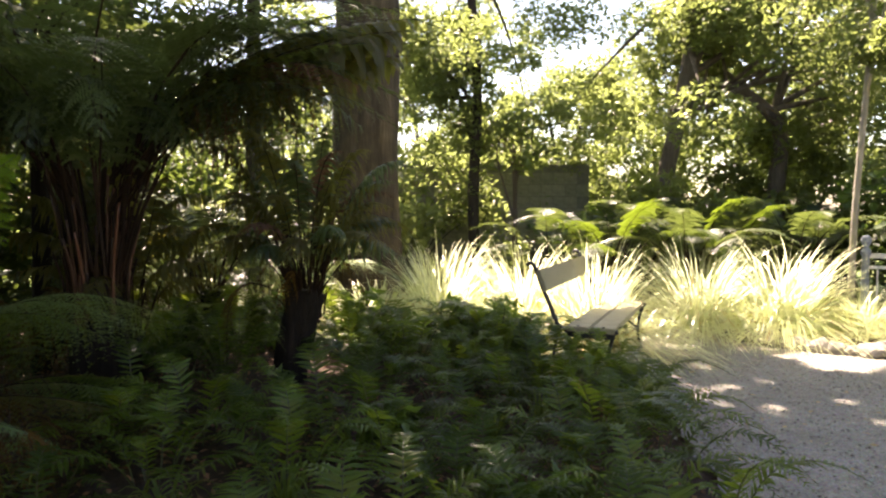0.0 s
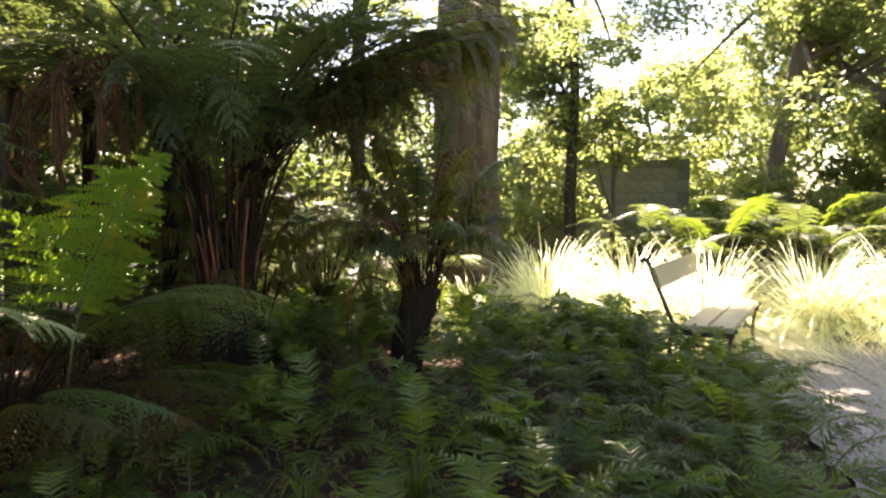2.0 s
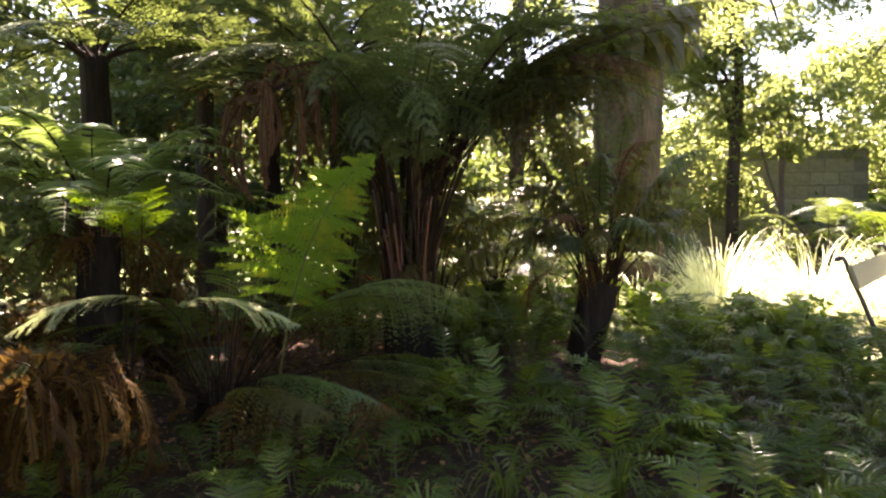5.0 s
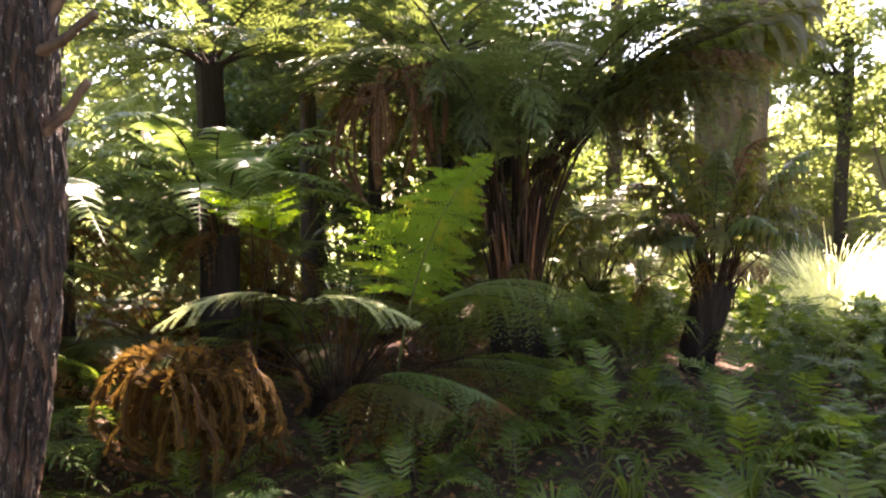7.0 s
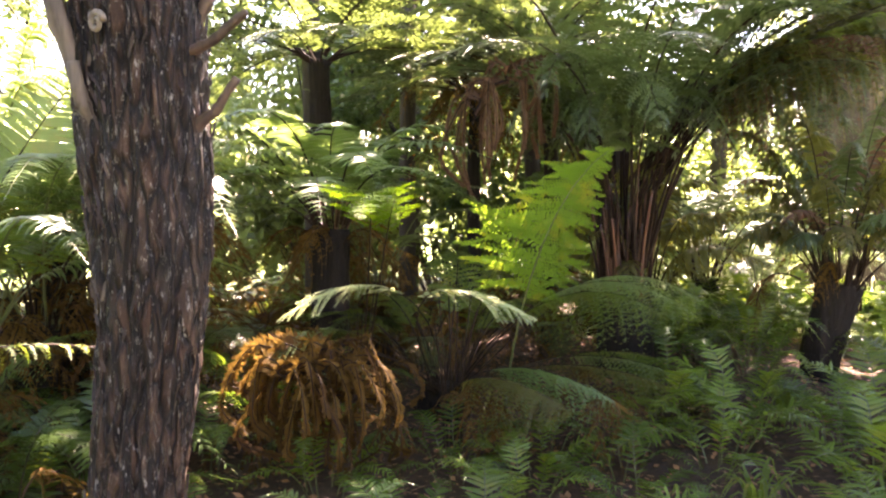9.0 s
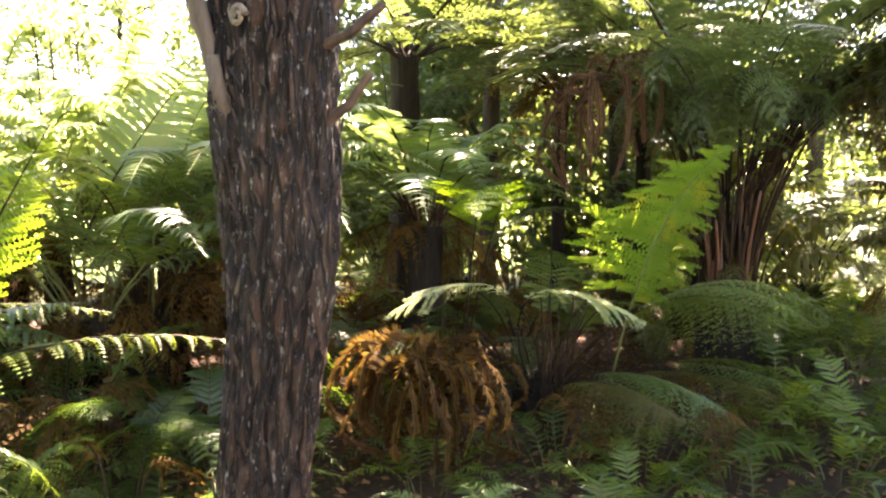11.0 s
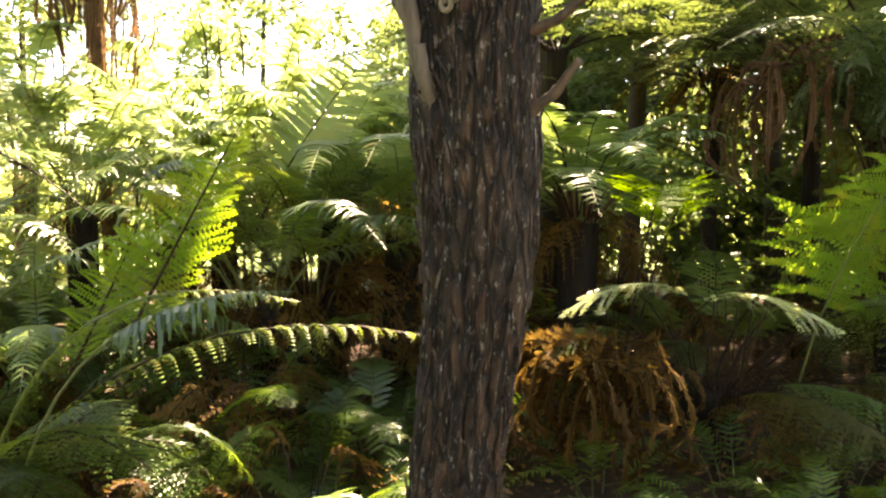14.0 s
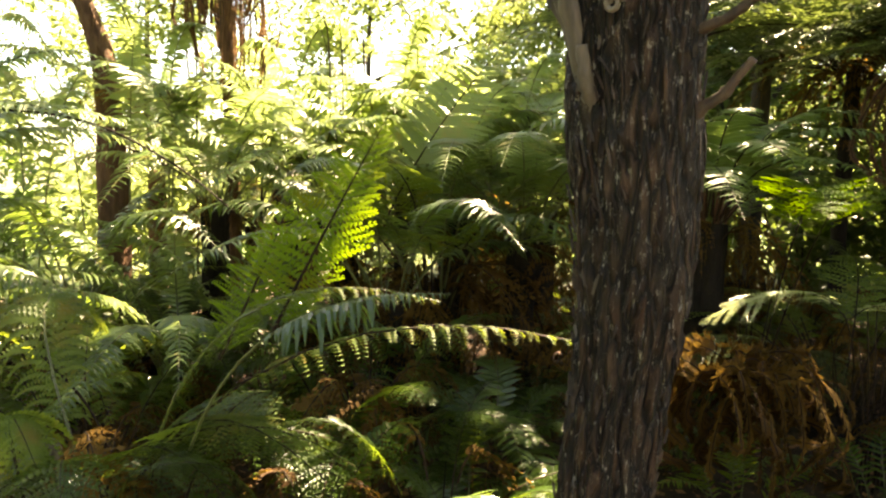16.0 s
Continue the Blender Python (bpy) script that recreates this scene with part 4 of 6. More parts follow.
# ---- the large dark tree fern ----
def large_fern():
    x, y = -1.90, 3.98
    ob = thing("tree_fern", (x, y, ground_height(x, y)), "large dark tree fern with red-brown stalks and hanging dead fronds", "tree fern")
    rng = random.Random(51)
    fibrous_trunk(ob, [(0, 0, -0.1), (0, 0, 0.25), (0, 0, 0.55)], 0.17, 0.13, 5)
    stipes(ob, (0, 0), 0.42, 1.22, 26, 0.15, 0.24, 0.013, M_STEM_RED, 52)
    stipes(ob, (0, 0), 0.38, 0.95, 34, 0.16, 0.22, 0.012, M_STEM_BROWN, 53)
    add_fronds(ob, BIG_DARK, 10, rng, 0.66, 0.1, (0.92, 1.12), turn=(-55, 215))
    add_fronds(ob, BIG_HANG, 8, rng, 0.72, 0.1, (0.9, 1.05), turn=(30, 175))
    add_fronds(ob, BIG_DARK, 5, rng, 0.62, 0.1, (0.85, 1.0), turn=(-45, 60), tilt=9)
    add_fronds(ob, CROWN_SHORT, 15, rng, 0.7, 0.12, (0.85, 1.05), turn=(150, 400), tilt=9)
    add_fronds(ob, BIG_DARK, 3, rng, 0.7, 0.1, (0.85, 1.0), turn=(140, 225), tilt=9)
    add_fronds(ob, BIG_DARK, 3, rng, 0.66, 0.1, (0.8, 0.95), turn=(215, 300))
    # broad layer of fronds over the path side
    for k, (p2, p1) in enumerate((((-0.50, 4.25, 2.25), (-1.5, 4.0, 2.55)), ((-0.35, 4.7, 2.2), (-1.4, 4.2, 2.65)), ((-0.75, 3.75, 2.1), (-1.5, 3.85, 2.5)), ((-2.9, 3.2, 2.25), (-2.3, 3.7, 2.65)), ((-3.15, 3.6, 2.35), (-2.5, 3.8, 2.7)), ((-2.45, 2.75, 2.3), (-2.1, 3.5, 2.7)))):
        key_frond(ob, (x, y, 0.85), p1, p2, M_FERN_DARK, M_STEM_BROWN, 60 + k, pairs=20, width=0.46, start=0.42, fine=13, droop=0.4, lobe=0.12, radius=0.013)
    # coarse light fronds spreading over the small tree fern, and a dark tangle hanging below them
    for k, (m, e) in enumerate((((-1.38, 3.75, 2.1), (-0.2, 4.7, 2.35)), ((-1.38, 3.65, 2.25), (-0.25, 4.45, 2.45)), ((-1.35, 3.9, 2.25), (-0.1, 4.9, 2.5)), ((-1.4, 3.7, 2.05), (-0.45, 4.25, 2.2)))):
        key_frond(ob, (x, y, 1.05), m, e, M_FERN_MID, M_STEM_BROWN, 66 + k, pairs=16, width=0.25, start=0.4, fine=8, droop=0.8, lobe=0.2, radius=0.012, mess=0.13, peak=0.55)
    for k, (m, e) in enumerate((((-1.3, 3.95, 2.05), (-0.2, 4.6, 2.2)), ((-1.3, 3.9, 2.15), (-0.2, 4.55, 2.34)), ((-1.25, 4.0, 2.3), (-0.15, 4.75, 2.46)))):
        key_frond(ob, (x, y, 1.3), m, e, M_FERN_OLIVE, M_STEM_BROWN, 1180 + k, label="light green frond with broad drooping pinnae", pairs=20, width=0.26, start=0.34, fine=0, droop=1.0, lobe=0.42, radius=0.011, peak=0.8, lift=0.0, mess=0.1)
    for k in range(10):
        e = (rng.uniform(-1.1, -0.2), rng.uniform(3.7, 5.0), rng.uniform(1.6, 2.0))
        m = (-1.9 + (e[0] + 1.9) * 0.5, 3.98 + (e[1] - 3.98) * 0.4, rng.uniform(2.15, 2.5))
        dry = k % 4 == 1
        key_frond(ob, (x, y, 1.0), m, e, M_FERN_GREY if dry else (M_FERN_DARK, M_FERN_OLIVE)[k % 2], M_STEM_BROWN, 1210 + k, "dead_frond" if dry else "frond", "withered grey-brown frond hanging down" if dry else "", pairs=20, width=0.44, start=0.34, fine=9, droop=1.0, lobe=0.12, radius=0.008, mess=0.3, lift=-0.1)
    # withered frond in front, its long pinnae hanging straight down
    for k, (line, n, drop) in enumerate((
        (((-1.98, 3.95, 1.25), (-2.25, 3.58, 1.79), (-2.38, 3.46, 1.89), (-2.48, 3.34, 1.81), (-2.51, 3.24, 1.64)), 11, 0.62),
        (((-1.95, 3.92, 1.25), (-2.10, 3.66, 1.71), (-2.19, 3.63, 1.88), (-2.29, 3.51, 1.93), (-2.37, 3.40, 1.84)), 9, 0.48),
    )):
        part("dead_frond", hanging_frond("dead_frond", [Vector(p) - Vector(ob.location) for p in line], 70 + k, n, drop), ob, "withered brown frond with long hanging strips")


# ---- the small dark tree fern on the mound ----
def small_fern():
    x, y = -0.88, 4.18
    z = ground_height(x, y)
    ob = thing("tree_fern", (x, y, z), "small tree fern with short black trunk and narrow fronds", "tree fern")
    rng = random.Random(81)
    top = 0.77 - z
    fibrous_trunk(ob, [(0, 0, -0.1), (0.0, 0.0, 0.1), (0.04, 0.02, top * 0.6), (0.08, 0.03, top)], 0.088, 0.108, 7)
    c = (0.08, 0.03)
    stipes(ob, c, top - 0.05, top + 0.42, 20, 0.08, 0.36, 0.006, M_STEM_BROWN, 82)
    add_fronds(ob, VASE_DARK, 17, rng, top, 0.06, (0.75, 1.05), centre=c)
    stipes(ob, c, top - 0.16, top + 0.06, 30, 0.11, 0.19, 0.006, M_STEM_BROWN, 83, "stalk_stub")
    add_fronds(ob, VASE_OLIVE, 22, rng, top, 0.06, (0.75, 1.1), centre=c)
    add_fronds(ob, VASE_DRY, 7, rng, top, 0.06, (0.8, 1.1), name="dead_frond", label="upright withered brown frond", centre=c)
    add_fronds(ob, DEAD_HANG, 3, rng, top + 0.1, 0.12, (0.4, 0.6), name="dead_frond", label="withered brown frond hanging down", centre=c)
    key_frond(ob, (x - 0.1, y - 0.1, 0.8), (x - 0.35, y - 0.2, 0.95), (x - 0.3, y - 0.25, 0.4), M_FERN_DEAD, M_STEM_BROWN, 84, "dead_frond", "orange-brown dead frond beside the trunk", pairs=16, width=0.14, start=0.2, fine=8, droop=0.7, radius=0.006)


# ---- the fern with sunlit pale arching fronds ----
def arching_fern():
    x, y = -2.6, 3.08
    z = ground_height(x, y)
    ob = thing("fern", (x, y, z), "broad fern with sunlit pale arching fronds and orange dead fronds below", "fern")
    rng = random.Random(91)
    fibrous_trunk(ob, [(0, 0, -0.1), (0, 0, 0.05), (0, 0, 0.14)], 0.17, 0.12, 9)
    stipes(ob, (0, 0), 0.08, 0.62, 5, 0.08, 0.42, 0.005, M_STEM_BROWN, 92)
    pale = dict(pairs=28, width=0.21, start=0.52, fine=14, droop=0.24, lobe=0.03, radius=0.004, sweep=60, mess=0.05, lift=0.0)
    key_frond(ob, (x, y, 0.15), (-2.13, 2.24, 1.21), (-2.59, 1.82, 0.81), M_FERN_PALE_LIT, M_STEM_BROWN, 93, label="arching frond, sunlight put into its pale green", **pale)
    key_frond(ob, (x, y, 0.15), (-2.43, 2.02, 1.19), (-1.85, 2.54, 0.75), M_FERN_PALE_LIT, M_STEM_BROWN, 94, label="arching frond, sunlight put into its pale green", **pale)
    key_frond(ob, (x, y, 0.15), (-2.48, 2.11, 0.96), (-2.66, 1.80, 0.65), M_FERN_BLUE, M_STEM_BROWN, 95, **pale)
    dark = dict(pairs=36, width=0.25, start=0.4, fine=12, droop=1.05, lobe=0.1, radius=0.005, mess=0.08, sweep=30, lift=-0.1)
    # lighter leaf materials here brighten the dome where the sun is blocked
    key_frond(ob, (x, y, 0.13), (-1.82, 2.91, 1.26), (-1.31, 3.51, 0.69), M_FERN_YELLOW, M_STEM_BROWN, 96, **dark)
    key_frond(ob, (x, y, 0.13), (-1.83, 2.69, 1.24), (-1.36, 3.30, 0.69), M_FERN_YELLOW, M_STEM_BROWN, 97, **dark)
    key_frond(ob, (x, y, 0.13), (-1.83, 2.51, 1.15), (-1.44, 3.03, 0.72), M_FERN_MID, M_STEM_BROWN, 98, **dark)
    key_frond(ob, (x, y, 0.13), (-1.76, 3.29, 1.22), (-1.38, 3.63, 0.59), M_FERN_MID, M_STEM_BROWN, 99, **dark)
    key_frond(ob, (x, y, 0.13), (-1.71, 2.94, 0.89), (-1.04, 3.61, 0.06), M_FERN_YELLOW, M_STEM_BROWN, 100, **dark)
    key_frond(ob, (x, y, 0.13), (-1.80, 2.59, 0.84), (-1.12, 3.34, 0.17), M_FERN_OLIVE, M_STEM_BROWN, 101, **dark)
    key_frond(ob, (x, y, 0.13), (-1.67, 3.23, 0.81), (-1.26, 3.61, 0.19), M_FERN_MID, M_STEM_BROWN, 1200, **dark)
    key_frond(ob, (x, y, 0.13), (-1.92, 2.22, 0.84), (-1.50, 2.79, 0.33), M_FERN_COMB, M_STEM_BROWN, 1201, **dark)
    key_frond(ob, (x, y, 0.13), (-2.01, 2.13, 0.74), (-1.68, 2.46, 0.42), M_FERN_OLIVE, M_STEM_BROWN, 1202, **dark)
    add_fronds(ob, MID_SOFT, 6, rng, 0.1, 0.08, (0.85, 1.1), turn=(60, 200))
    for k, (p1, p2) in enumerate((((-2.57, 1.68, 1.02), (-2.54, 1.74, 0.36)), ((-2.49, 1.67, 1.08), (-2.52, 1.8, 0.32)), ((-2.4, 1.72, 1.01), (-2.42, 1.85, 0.34)), ((-2.52, 1.64, 0.80), (-2.37, 1.88, 0.24)), ((-2.45, 1.96, 0.80), (-2.38, 2.05, 0.25)))):
        a, b, c = Vector((0, 0, 0.1)), Vector(p1) - Vector((x, y, z)), Vector(p2) - Vector((x, y, z))
        pts = [a * (1 - u) ** 2 + b * 2 * u * (1 - u) + c * u * u for u in (0, 0.2, 0.4, 0.54, 0.66, 0.76)]
        part("dead_frond", hanging_frond("dead_frond", pts, 110 + k, 12, (0.36, 0.24, 0.40, 0.30, 0.22, 0.34)[k % 6], M_FERN_DEAD, 0.005, 0.55, 1.35), ob, "orange-brown dead frond hanging to the ground")


# ---- ferns between and behind ----
def fern(place, label, seed, sets, trunk=None, category="fern", group="", bark=None):
    """sets: (meshes, count, lowest and highest scale, foot height)."""
    x, y = place
    ob = thing("tree_fern" if trunk else "fern", (x, y, ground_height(x, y)), label, "tree fern" if trunk else category, group)
    rng = random.Random(seed)
    if trunk:
        h, r = trunk
        fibrous_trunk(ob, [(0, 0, -0.1), (rng.uniform(-0.04, 0.04), rng.uniform(-0.04, 0.04), h * 0.5), (0, 0, h)], r * 1.1, r, seed, mat=bark)
    for meshes, count, lo, hi, z in sets:
        dead = meshes is DEAD_HANG
        add_fronds(ob, meshes, count, rng, z, 0.05, (lo, hi), name="dead_frond" if dead else "frond", label="withered brown frond" if dead else "")
    return ob


large_fern()
small_fern()
arching_fern()
blue = fern((-3.34, 3.07), "green tree fern with comb-like arching fronds", 120, ((BLUE_COMB, 22, 1.1, 1.45, 1.0), (DEAD_HANG, 8, 0.7, 1.0, 0.88)), (0.98, 0.1))
stipes(blue, (0, 0), 0.89, 1.29, 18, 0.07, 0.2, 0.008, M_STEM_RED, 121)

tuft = thing("fern", (-2.85, 2.65, ground_height(-2.85, 2.65)), "young fern with a bright green spreading top", "fern")
stipes(tuft, (0, 0), 0.0, 0.95, 4, 0.04, 0.16, 0.005, M_STEM_BROWN, 131)
br = dict(pairs=16, start=0.5, fine=9, lobe=0.11, radius=0.005, mess=0.12, droop=0.16, sweep=24, lift=0.28)
key_frond(tuft, (-2.85, 2.65, 0.15), (-2.50, 2.38, 1.59), (-2.18, 1.78, 1.19), M_FERN_BRIGHT, M_STEM_BROWN, 132, width=0.25, **br)
key_frond(tuft, (-2.85, 2.65, 0.15), (-2.41, 2.39, 1.56), (-2.10, 1.88, 1.17), M_FERN_BRIGHT, M_STEM_BROWN, 133, width=0.16, **br)

wing = thing("fern", (-2.3, 2.62, ground_height(-2.3, 2.62)), "fern with one tall bright yellow-green frond", "fern")
stipes(wing, (0, 0), 0.0, 0.8, 6, 0.05, 0.12, 0.006, M_STEM_BROWN, 141)
key_frond(wing, (-2.15, 2.8, 0.05), (-1.93, 2.53, 1.21), (-1.61, 2.77, 1.46), M_FERN_LIME, M_STEM_GREEN, 142, label="bright yellow-green folded frond", pairs=40, width=0.46, start=0.4, fine=18, droop=0.14, lobe=0.058, radius=0.007, sweep=26, across=(-0.64, -0.74, -0.23), other=(0.25, 0.75, -0.6), peak=0.22, mess=0.2, lift=0.0)
key_frond(wing, (-2.3, 2.62, 0.05), (-2.2, 2.60, 1.25), (-1.75, 2.85, 1.15), M_FERN_MID, M_STEM_BROWN, 143, pairs=24, width=0.26, start=0.38, fine=12, droop=0.6, lobe=0.09, radius=0.007)

yel = thing("fern", (-3.42, 0.35, 0.0), "fern with tall upright yellow-green fronds and brown blotches", "fern")
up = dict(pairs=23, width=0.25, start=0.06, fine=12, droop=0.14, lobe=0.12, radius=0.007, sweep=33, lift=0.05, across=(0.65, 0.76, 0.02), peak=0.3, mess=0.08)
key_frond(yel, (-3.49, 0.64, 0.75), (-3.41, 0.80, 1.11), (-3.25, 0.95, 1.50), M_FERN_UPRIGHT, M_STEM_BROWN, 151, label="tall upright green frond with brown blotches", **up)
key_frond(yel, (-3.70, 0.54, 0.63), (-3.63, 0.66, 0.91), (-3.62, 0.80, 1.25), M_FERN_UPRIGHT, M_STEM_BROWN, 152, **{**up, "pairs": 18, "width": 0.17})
key_frond(yel, (-3.18, 0.24, 0.52), (-3.03, 0.34, 1.01), (-2.57, 0.66, 1.01), M_FERN_BLUE, M_STEM_GREEN, 159, label="silver-green frond with hanging pinnae", pairs=30, width=0.15, start=0.45, fine=0, droop=0.65, lobe=0.14, radius=0.005, lift=0.1)
hang = dict(pairs=26, width=0.22, start=0.25, fine=12, droop=0.7, lobe=0.12, radius=0.007)
key_frond(yel, (-3.45, 0.15, 0.0), (-3.5, 0.25, 1.15), (-3.00, 0.98, 0.90), M_FERN_MID, M_STEM_GREEN, 154, **hang)
key_frond(yel, (-3.45, 0.15, 0.0), (-3.8, -0.2, 1.3), (-3.98, 0.25, 0.70), M_FERN_MID, M_STEM_GREEN, 155, **hang)
key_frond(yel, (-3.5, -0.05, 0.0), (-3.3, 0.4, 1.05), (-2.66, 1.25, 0.80), M_FERN_MID, M_STEM_BROWN, 156, **hang)
key_frond(yel, (-3.5, -0.05, 0.0), (-3.3, 0.2, 0.85), (-2.95, 0.65, 0.45), M_FERN_MID, M_STEM_BROWN, 157, **hang)
key_frond(yel, (-3.5, -0.05, 0.0), (-3.6, -0.2, 0.9), (-3.35, -0.1, 0.5), M_FERN_MID, M_STEM_BROWN, 158, **hang)

# the dark leaf colour carries the deep shade beside the trunk
for i, (x, y) in enumerate(((-3.05, 0.55), (-3.55, -0.45), (-2.95, 0.95), (-4.2, -0.4), (-3.9, 0.75), (-3.2, 0.1))):
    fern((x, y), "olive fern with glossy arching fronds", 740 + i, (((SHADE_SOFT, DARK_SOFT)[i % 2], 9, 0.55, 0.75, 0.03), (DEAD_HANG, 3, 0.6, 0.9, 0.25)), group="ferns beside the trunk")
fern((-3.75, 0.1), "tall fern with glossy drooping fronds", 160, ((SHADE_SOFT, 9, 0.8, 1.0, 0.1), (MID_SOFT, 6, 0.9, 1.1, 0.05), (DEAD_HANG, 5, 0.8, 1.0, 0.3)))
fern((-3.55, 1.05), "fern with shade-darkened fronds above brown lower ones", 161, ((SHADE_SOFT, 11, 0.7, 0.9, 0.05), (DEAD_HANG, 8, 0.7, 1.0, 0.35)))
fern((-3.32, 1.55), "low blue-green fern under the tree fern", 162, ((BLUE_LOW, 14, 0.8, 1.1, 0.1),))
fern((-2.95, 1.05), "low blue-green fern beside the trunk", 163, ((BLUE_LOW, 9, 0.7, 0.9, 0.05), (GROUND_DARK, 8, 0.8, 1.1, 0.0)))
fern((-4.0, 1.75), "blue-green fern with grey-brown skirt of dead fronds", 164, ((MID_SOFT, 13, 0.8, 1.0, 0.6), (BLUE_BIG, 8, 0.75, 0.95, 0.55), (DEAD_HANG, 14, 1.0, 1.3, 0.6)), (0.6, 0.12))
fern((-4.5, 0.7), "pale yellow-green fern among taller ones", 165, ((COMB_YELLOW, 10, 0.75, 0.95, 0.3), (COMB_BLUE, 8, 0.8, 1.0, 0.3)), (0.3, 0.1))
fern((-4.2, 2.7), "light green tree fern with spreading fronds", 166, ((COMB_YELLOW, 15, 0.8, 1.0, 0.95), (DEAD_HANG, 8, 0.9, 1.2, 0.9)), (0.95, 0.1))
fern((-5.2, 1.7), "light green tree fern with spreading fronds", 167, ((COMB_YELLOW, 18, 0.9, 1.1, 1.0), (DEAD_HANG, 6, 0.9, 1.2, 0.8)), (1.0, 0.1))
fern((-4.95, -0.45), "light green tree fern with spreading fronds", 168, ((COMB_YELLOW, 16, 0.9, 1.1, 0.95), (COMB_BLUE, 8, 0.8, 1.0, 0.5)), (0.95, 0.1))
fern((-6.4, 1.2), "light green tree fern with spreading fronds", 169, ((COMB_YELLOW, 16, 0.9, 1.2, 1.3),), (1.3, 0.055), bark=M_BARK_RED)
fern((-5.6, 3.2), "green tree fern with spreading fronds", 170, ((COMB_YELLOW, 15, 0.9, 1.1, 1.2), (DEAD_HANG, 8, 1.0, 1.3, 1.0)), (1.2, 0.11))
def leaning_trunk():
    ob = thing("tree_fern", (-6.06, 0.82, 0.0), "slender tree fern with crooked red-brown fibrous trunk", "tree fern")
    fibrous_trunk(ob, [(0.00, 0.00, -0.10), (0.00, 0.00, 0.72), (-0.02, 0.01, 1.00), (-0.06, 0.02, 1.31), (-0.09, 0.02, 1.61), (-0.16, 0.00, 2.01), (-0.27, -0.08, 2.35), (-0.41, -0.20, 2.66)], 0.115, 0.045, 171, "red-brown fibrous trunk", M_BARK_RED)
    add_fronds(ob, ARCH_YELLOW, 10, random.Random(171), 2.66, 0.05, (0.9, 1.1), centre=(-0.41, -0.20))
    add_fronds(ob, DEAD_HANG, 7, random.Random(172), 1.75, 0.05, (0.4, 0.55), name="dead_frond", label="withered brown frond", centre=(-0.09, 0.02))


def skirted_trunk():
    ob = thing("tree_fern", (-5.86, 1.47, 0.0), "slender tree fern with a hanging brown skirt of dead fronds", "tree fern")
    fibrous_trunk(ob, [(0.1, 0.05, -0.1), (0.06, 0.03, 1.2), (0, 0, 2.61)], 0.035, 0.045, 173, mat=M_BARK_RED)
    rng = random.Random(174)
    c = Vector((0, 0, 2.61))
    for k in range(9):
        a = k * 0.7
        d = Vector((math.cos(a), math.sin(a), 0))
        me = hanging_frond("dead_frond", [c, c + d * 0.03 + UP * 0.1, c + d * 0.08 + UP * 0.13, c + d * 0.12 + UP * 0.08, c + d * 0.16 - UP * 0.05], 175 + k, 6, 0.95)
        part("dead_frond", me, ob, "long withered brown frond hanging down")
    add_fronds(ob, ARCH_YELLOW, 10, rng, 2.61, 0.05, (0.9, 1.1))


leaning_trunk()
skirted_trunk()
for i, (x, y, z, kind, n) in enumerate((
    (-4.90, 1.78, 0.98, ARCH_YELLOW, 11),
    (-4.17, 2.02, 1.02, ARCH_YELLOW, 11),
    (-5.21, 1.14, 1.09, ARCH_YELLOW, 11),
    (-3.79, 2.14, 0.90, ARCH_YELLOW, 10),
    (-3.95, 1.45, 0.64, ARCH_GREEN, 10),
    (-5.23, 0.43, 0.59, ARCH_GREEN, 9),
    (-5.66, 2.81, 1.43, ARCH_YELLOW, 12),
    (-6.48, 2.17, 1.43, ARCH_YELLOW, 12),
)):
    fern((x, y), "light green tree fern with long arching fronds", 1000 + i, ((kind, n, 0.75, 1.0, z), (DEAD_HANG, 4, 0.7, 0.9, z * 0.9)), (z, 0.07), group="tree ferns lit from behind")
long_frond = thing("tree_fern", (-5.84, 1.63, 0.0), "tree fern with one long frond reaching across", "tree fern")
fibrous_trunk(long_frond, [(0, 0, -0.1), (0, 0, 0.6), (0, 0, 0.94)], 0.035, 0.03, 181)
key_frond(long_frond, (-5.94, 1.69, 0.94), (-6.28, 1.07, 1.62), (-6.79, -0.03, 1.68), M_FERN_YELLOW, M_STEM_BROWN, 182, label="long pale frond with a dark stalk", pairs=32, width=0.52, start=0.28, fine=22, droop=0.15, lobe=0.038, radius=0.011, across=(0.1, 0.15, 1), sweep=35, lift=0.0)
add_fronds(long_frond, COMB_YELLOW, 9, random.Random(183), 0.94, 0.05, (0.7, 0.9))
gold = thing("fern", (-5.16, 1.24, 0.0), "tall ferns with yellow-green fronds lit from behind", "fern")
key_frond(gold, (-5.84, 0.86, 0.93), (-5.83, 0.86, 1.9), (-5.61, 0.85, 2.15), M_FERN_YELLOW, M_STEM_GREEN, 920, pairs=36, width=0.22, start=0.3, fine=0, droop=0.5, lobe=0.12, radius=0.007)
key_frond(gold, (-5.69, 1.04, 0.94), (-5.69, 1.02, 1.88), (-5.26, 1.23, 1.79), M_FERN_YELLOW, M_STEM_GREEN, 921, pairs=36, width=0.22, start=0.3, fine=0, droop=0.5, lobe=0.12, radius=0.007)
key_frond(gold, (-5.59, 1.01, 0.94), (-5.53, 1.1, 2.09), (-5.46, 0.79, 1.65), M_FERN_YELLOW, M_STEM_GREEN, 922, pairs=36, width=0.22, start=0.3, fine=0, droop=0.5, lobe=0.12, radius=0.007)
key_frond(gold, (-4.87, 2.05, 0.96), (-5.05, 1.84, 2.03), (-5.16, 1.35, 1.83), M_FERN_YELLOW, M_STEM_GREEN, 923, pairs=36, width=0.22, start=0.3, fine=0, droop=0.5, lobe=0.12, radius=0.007)
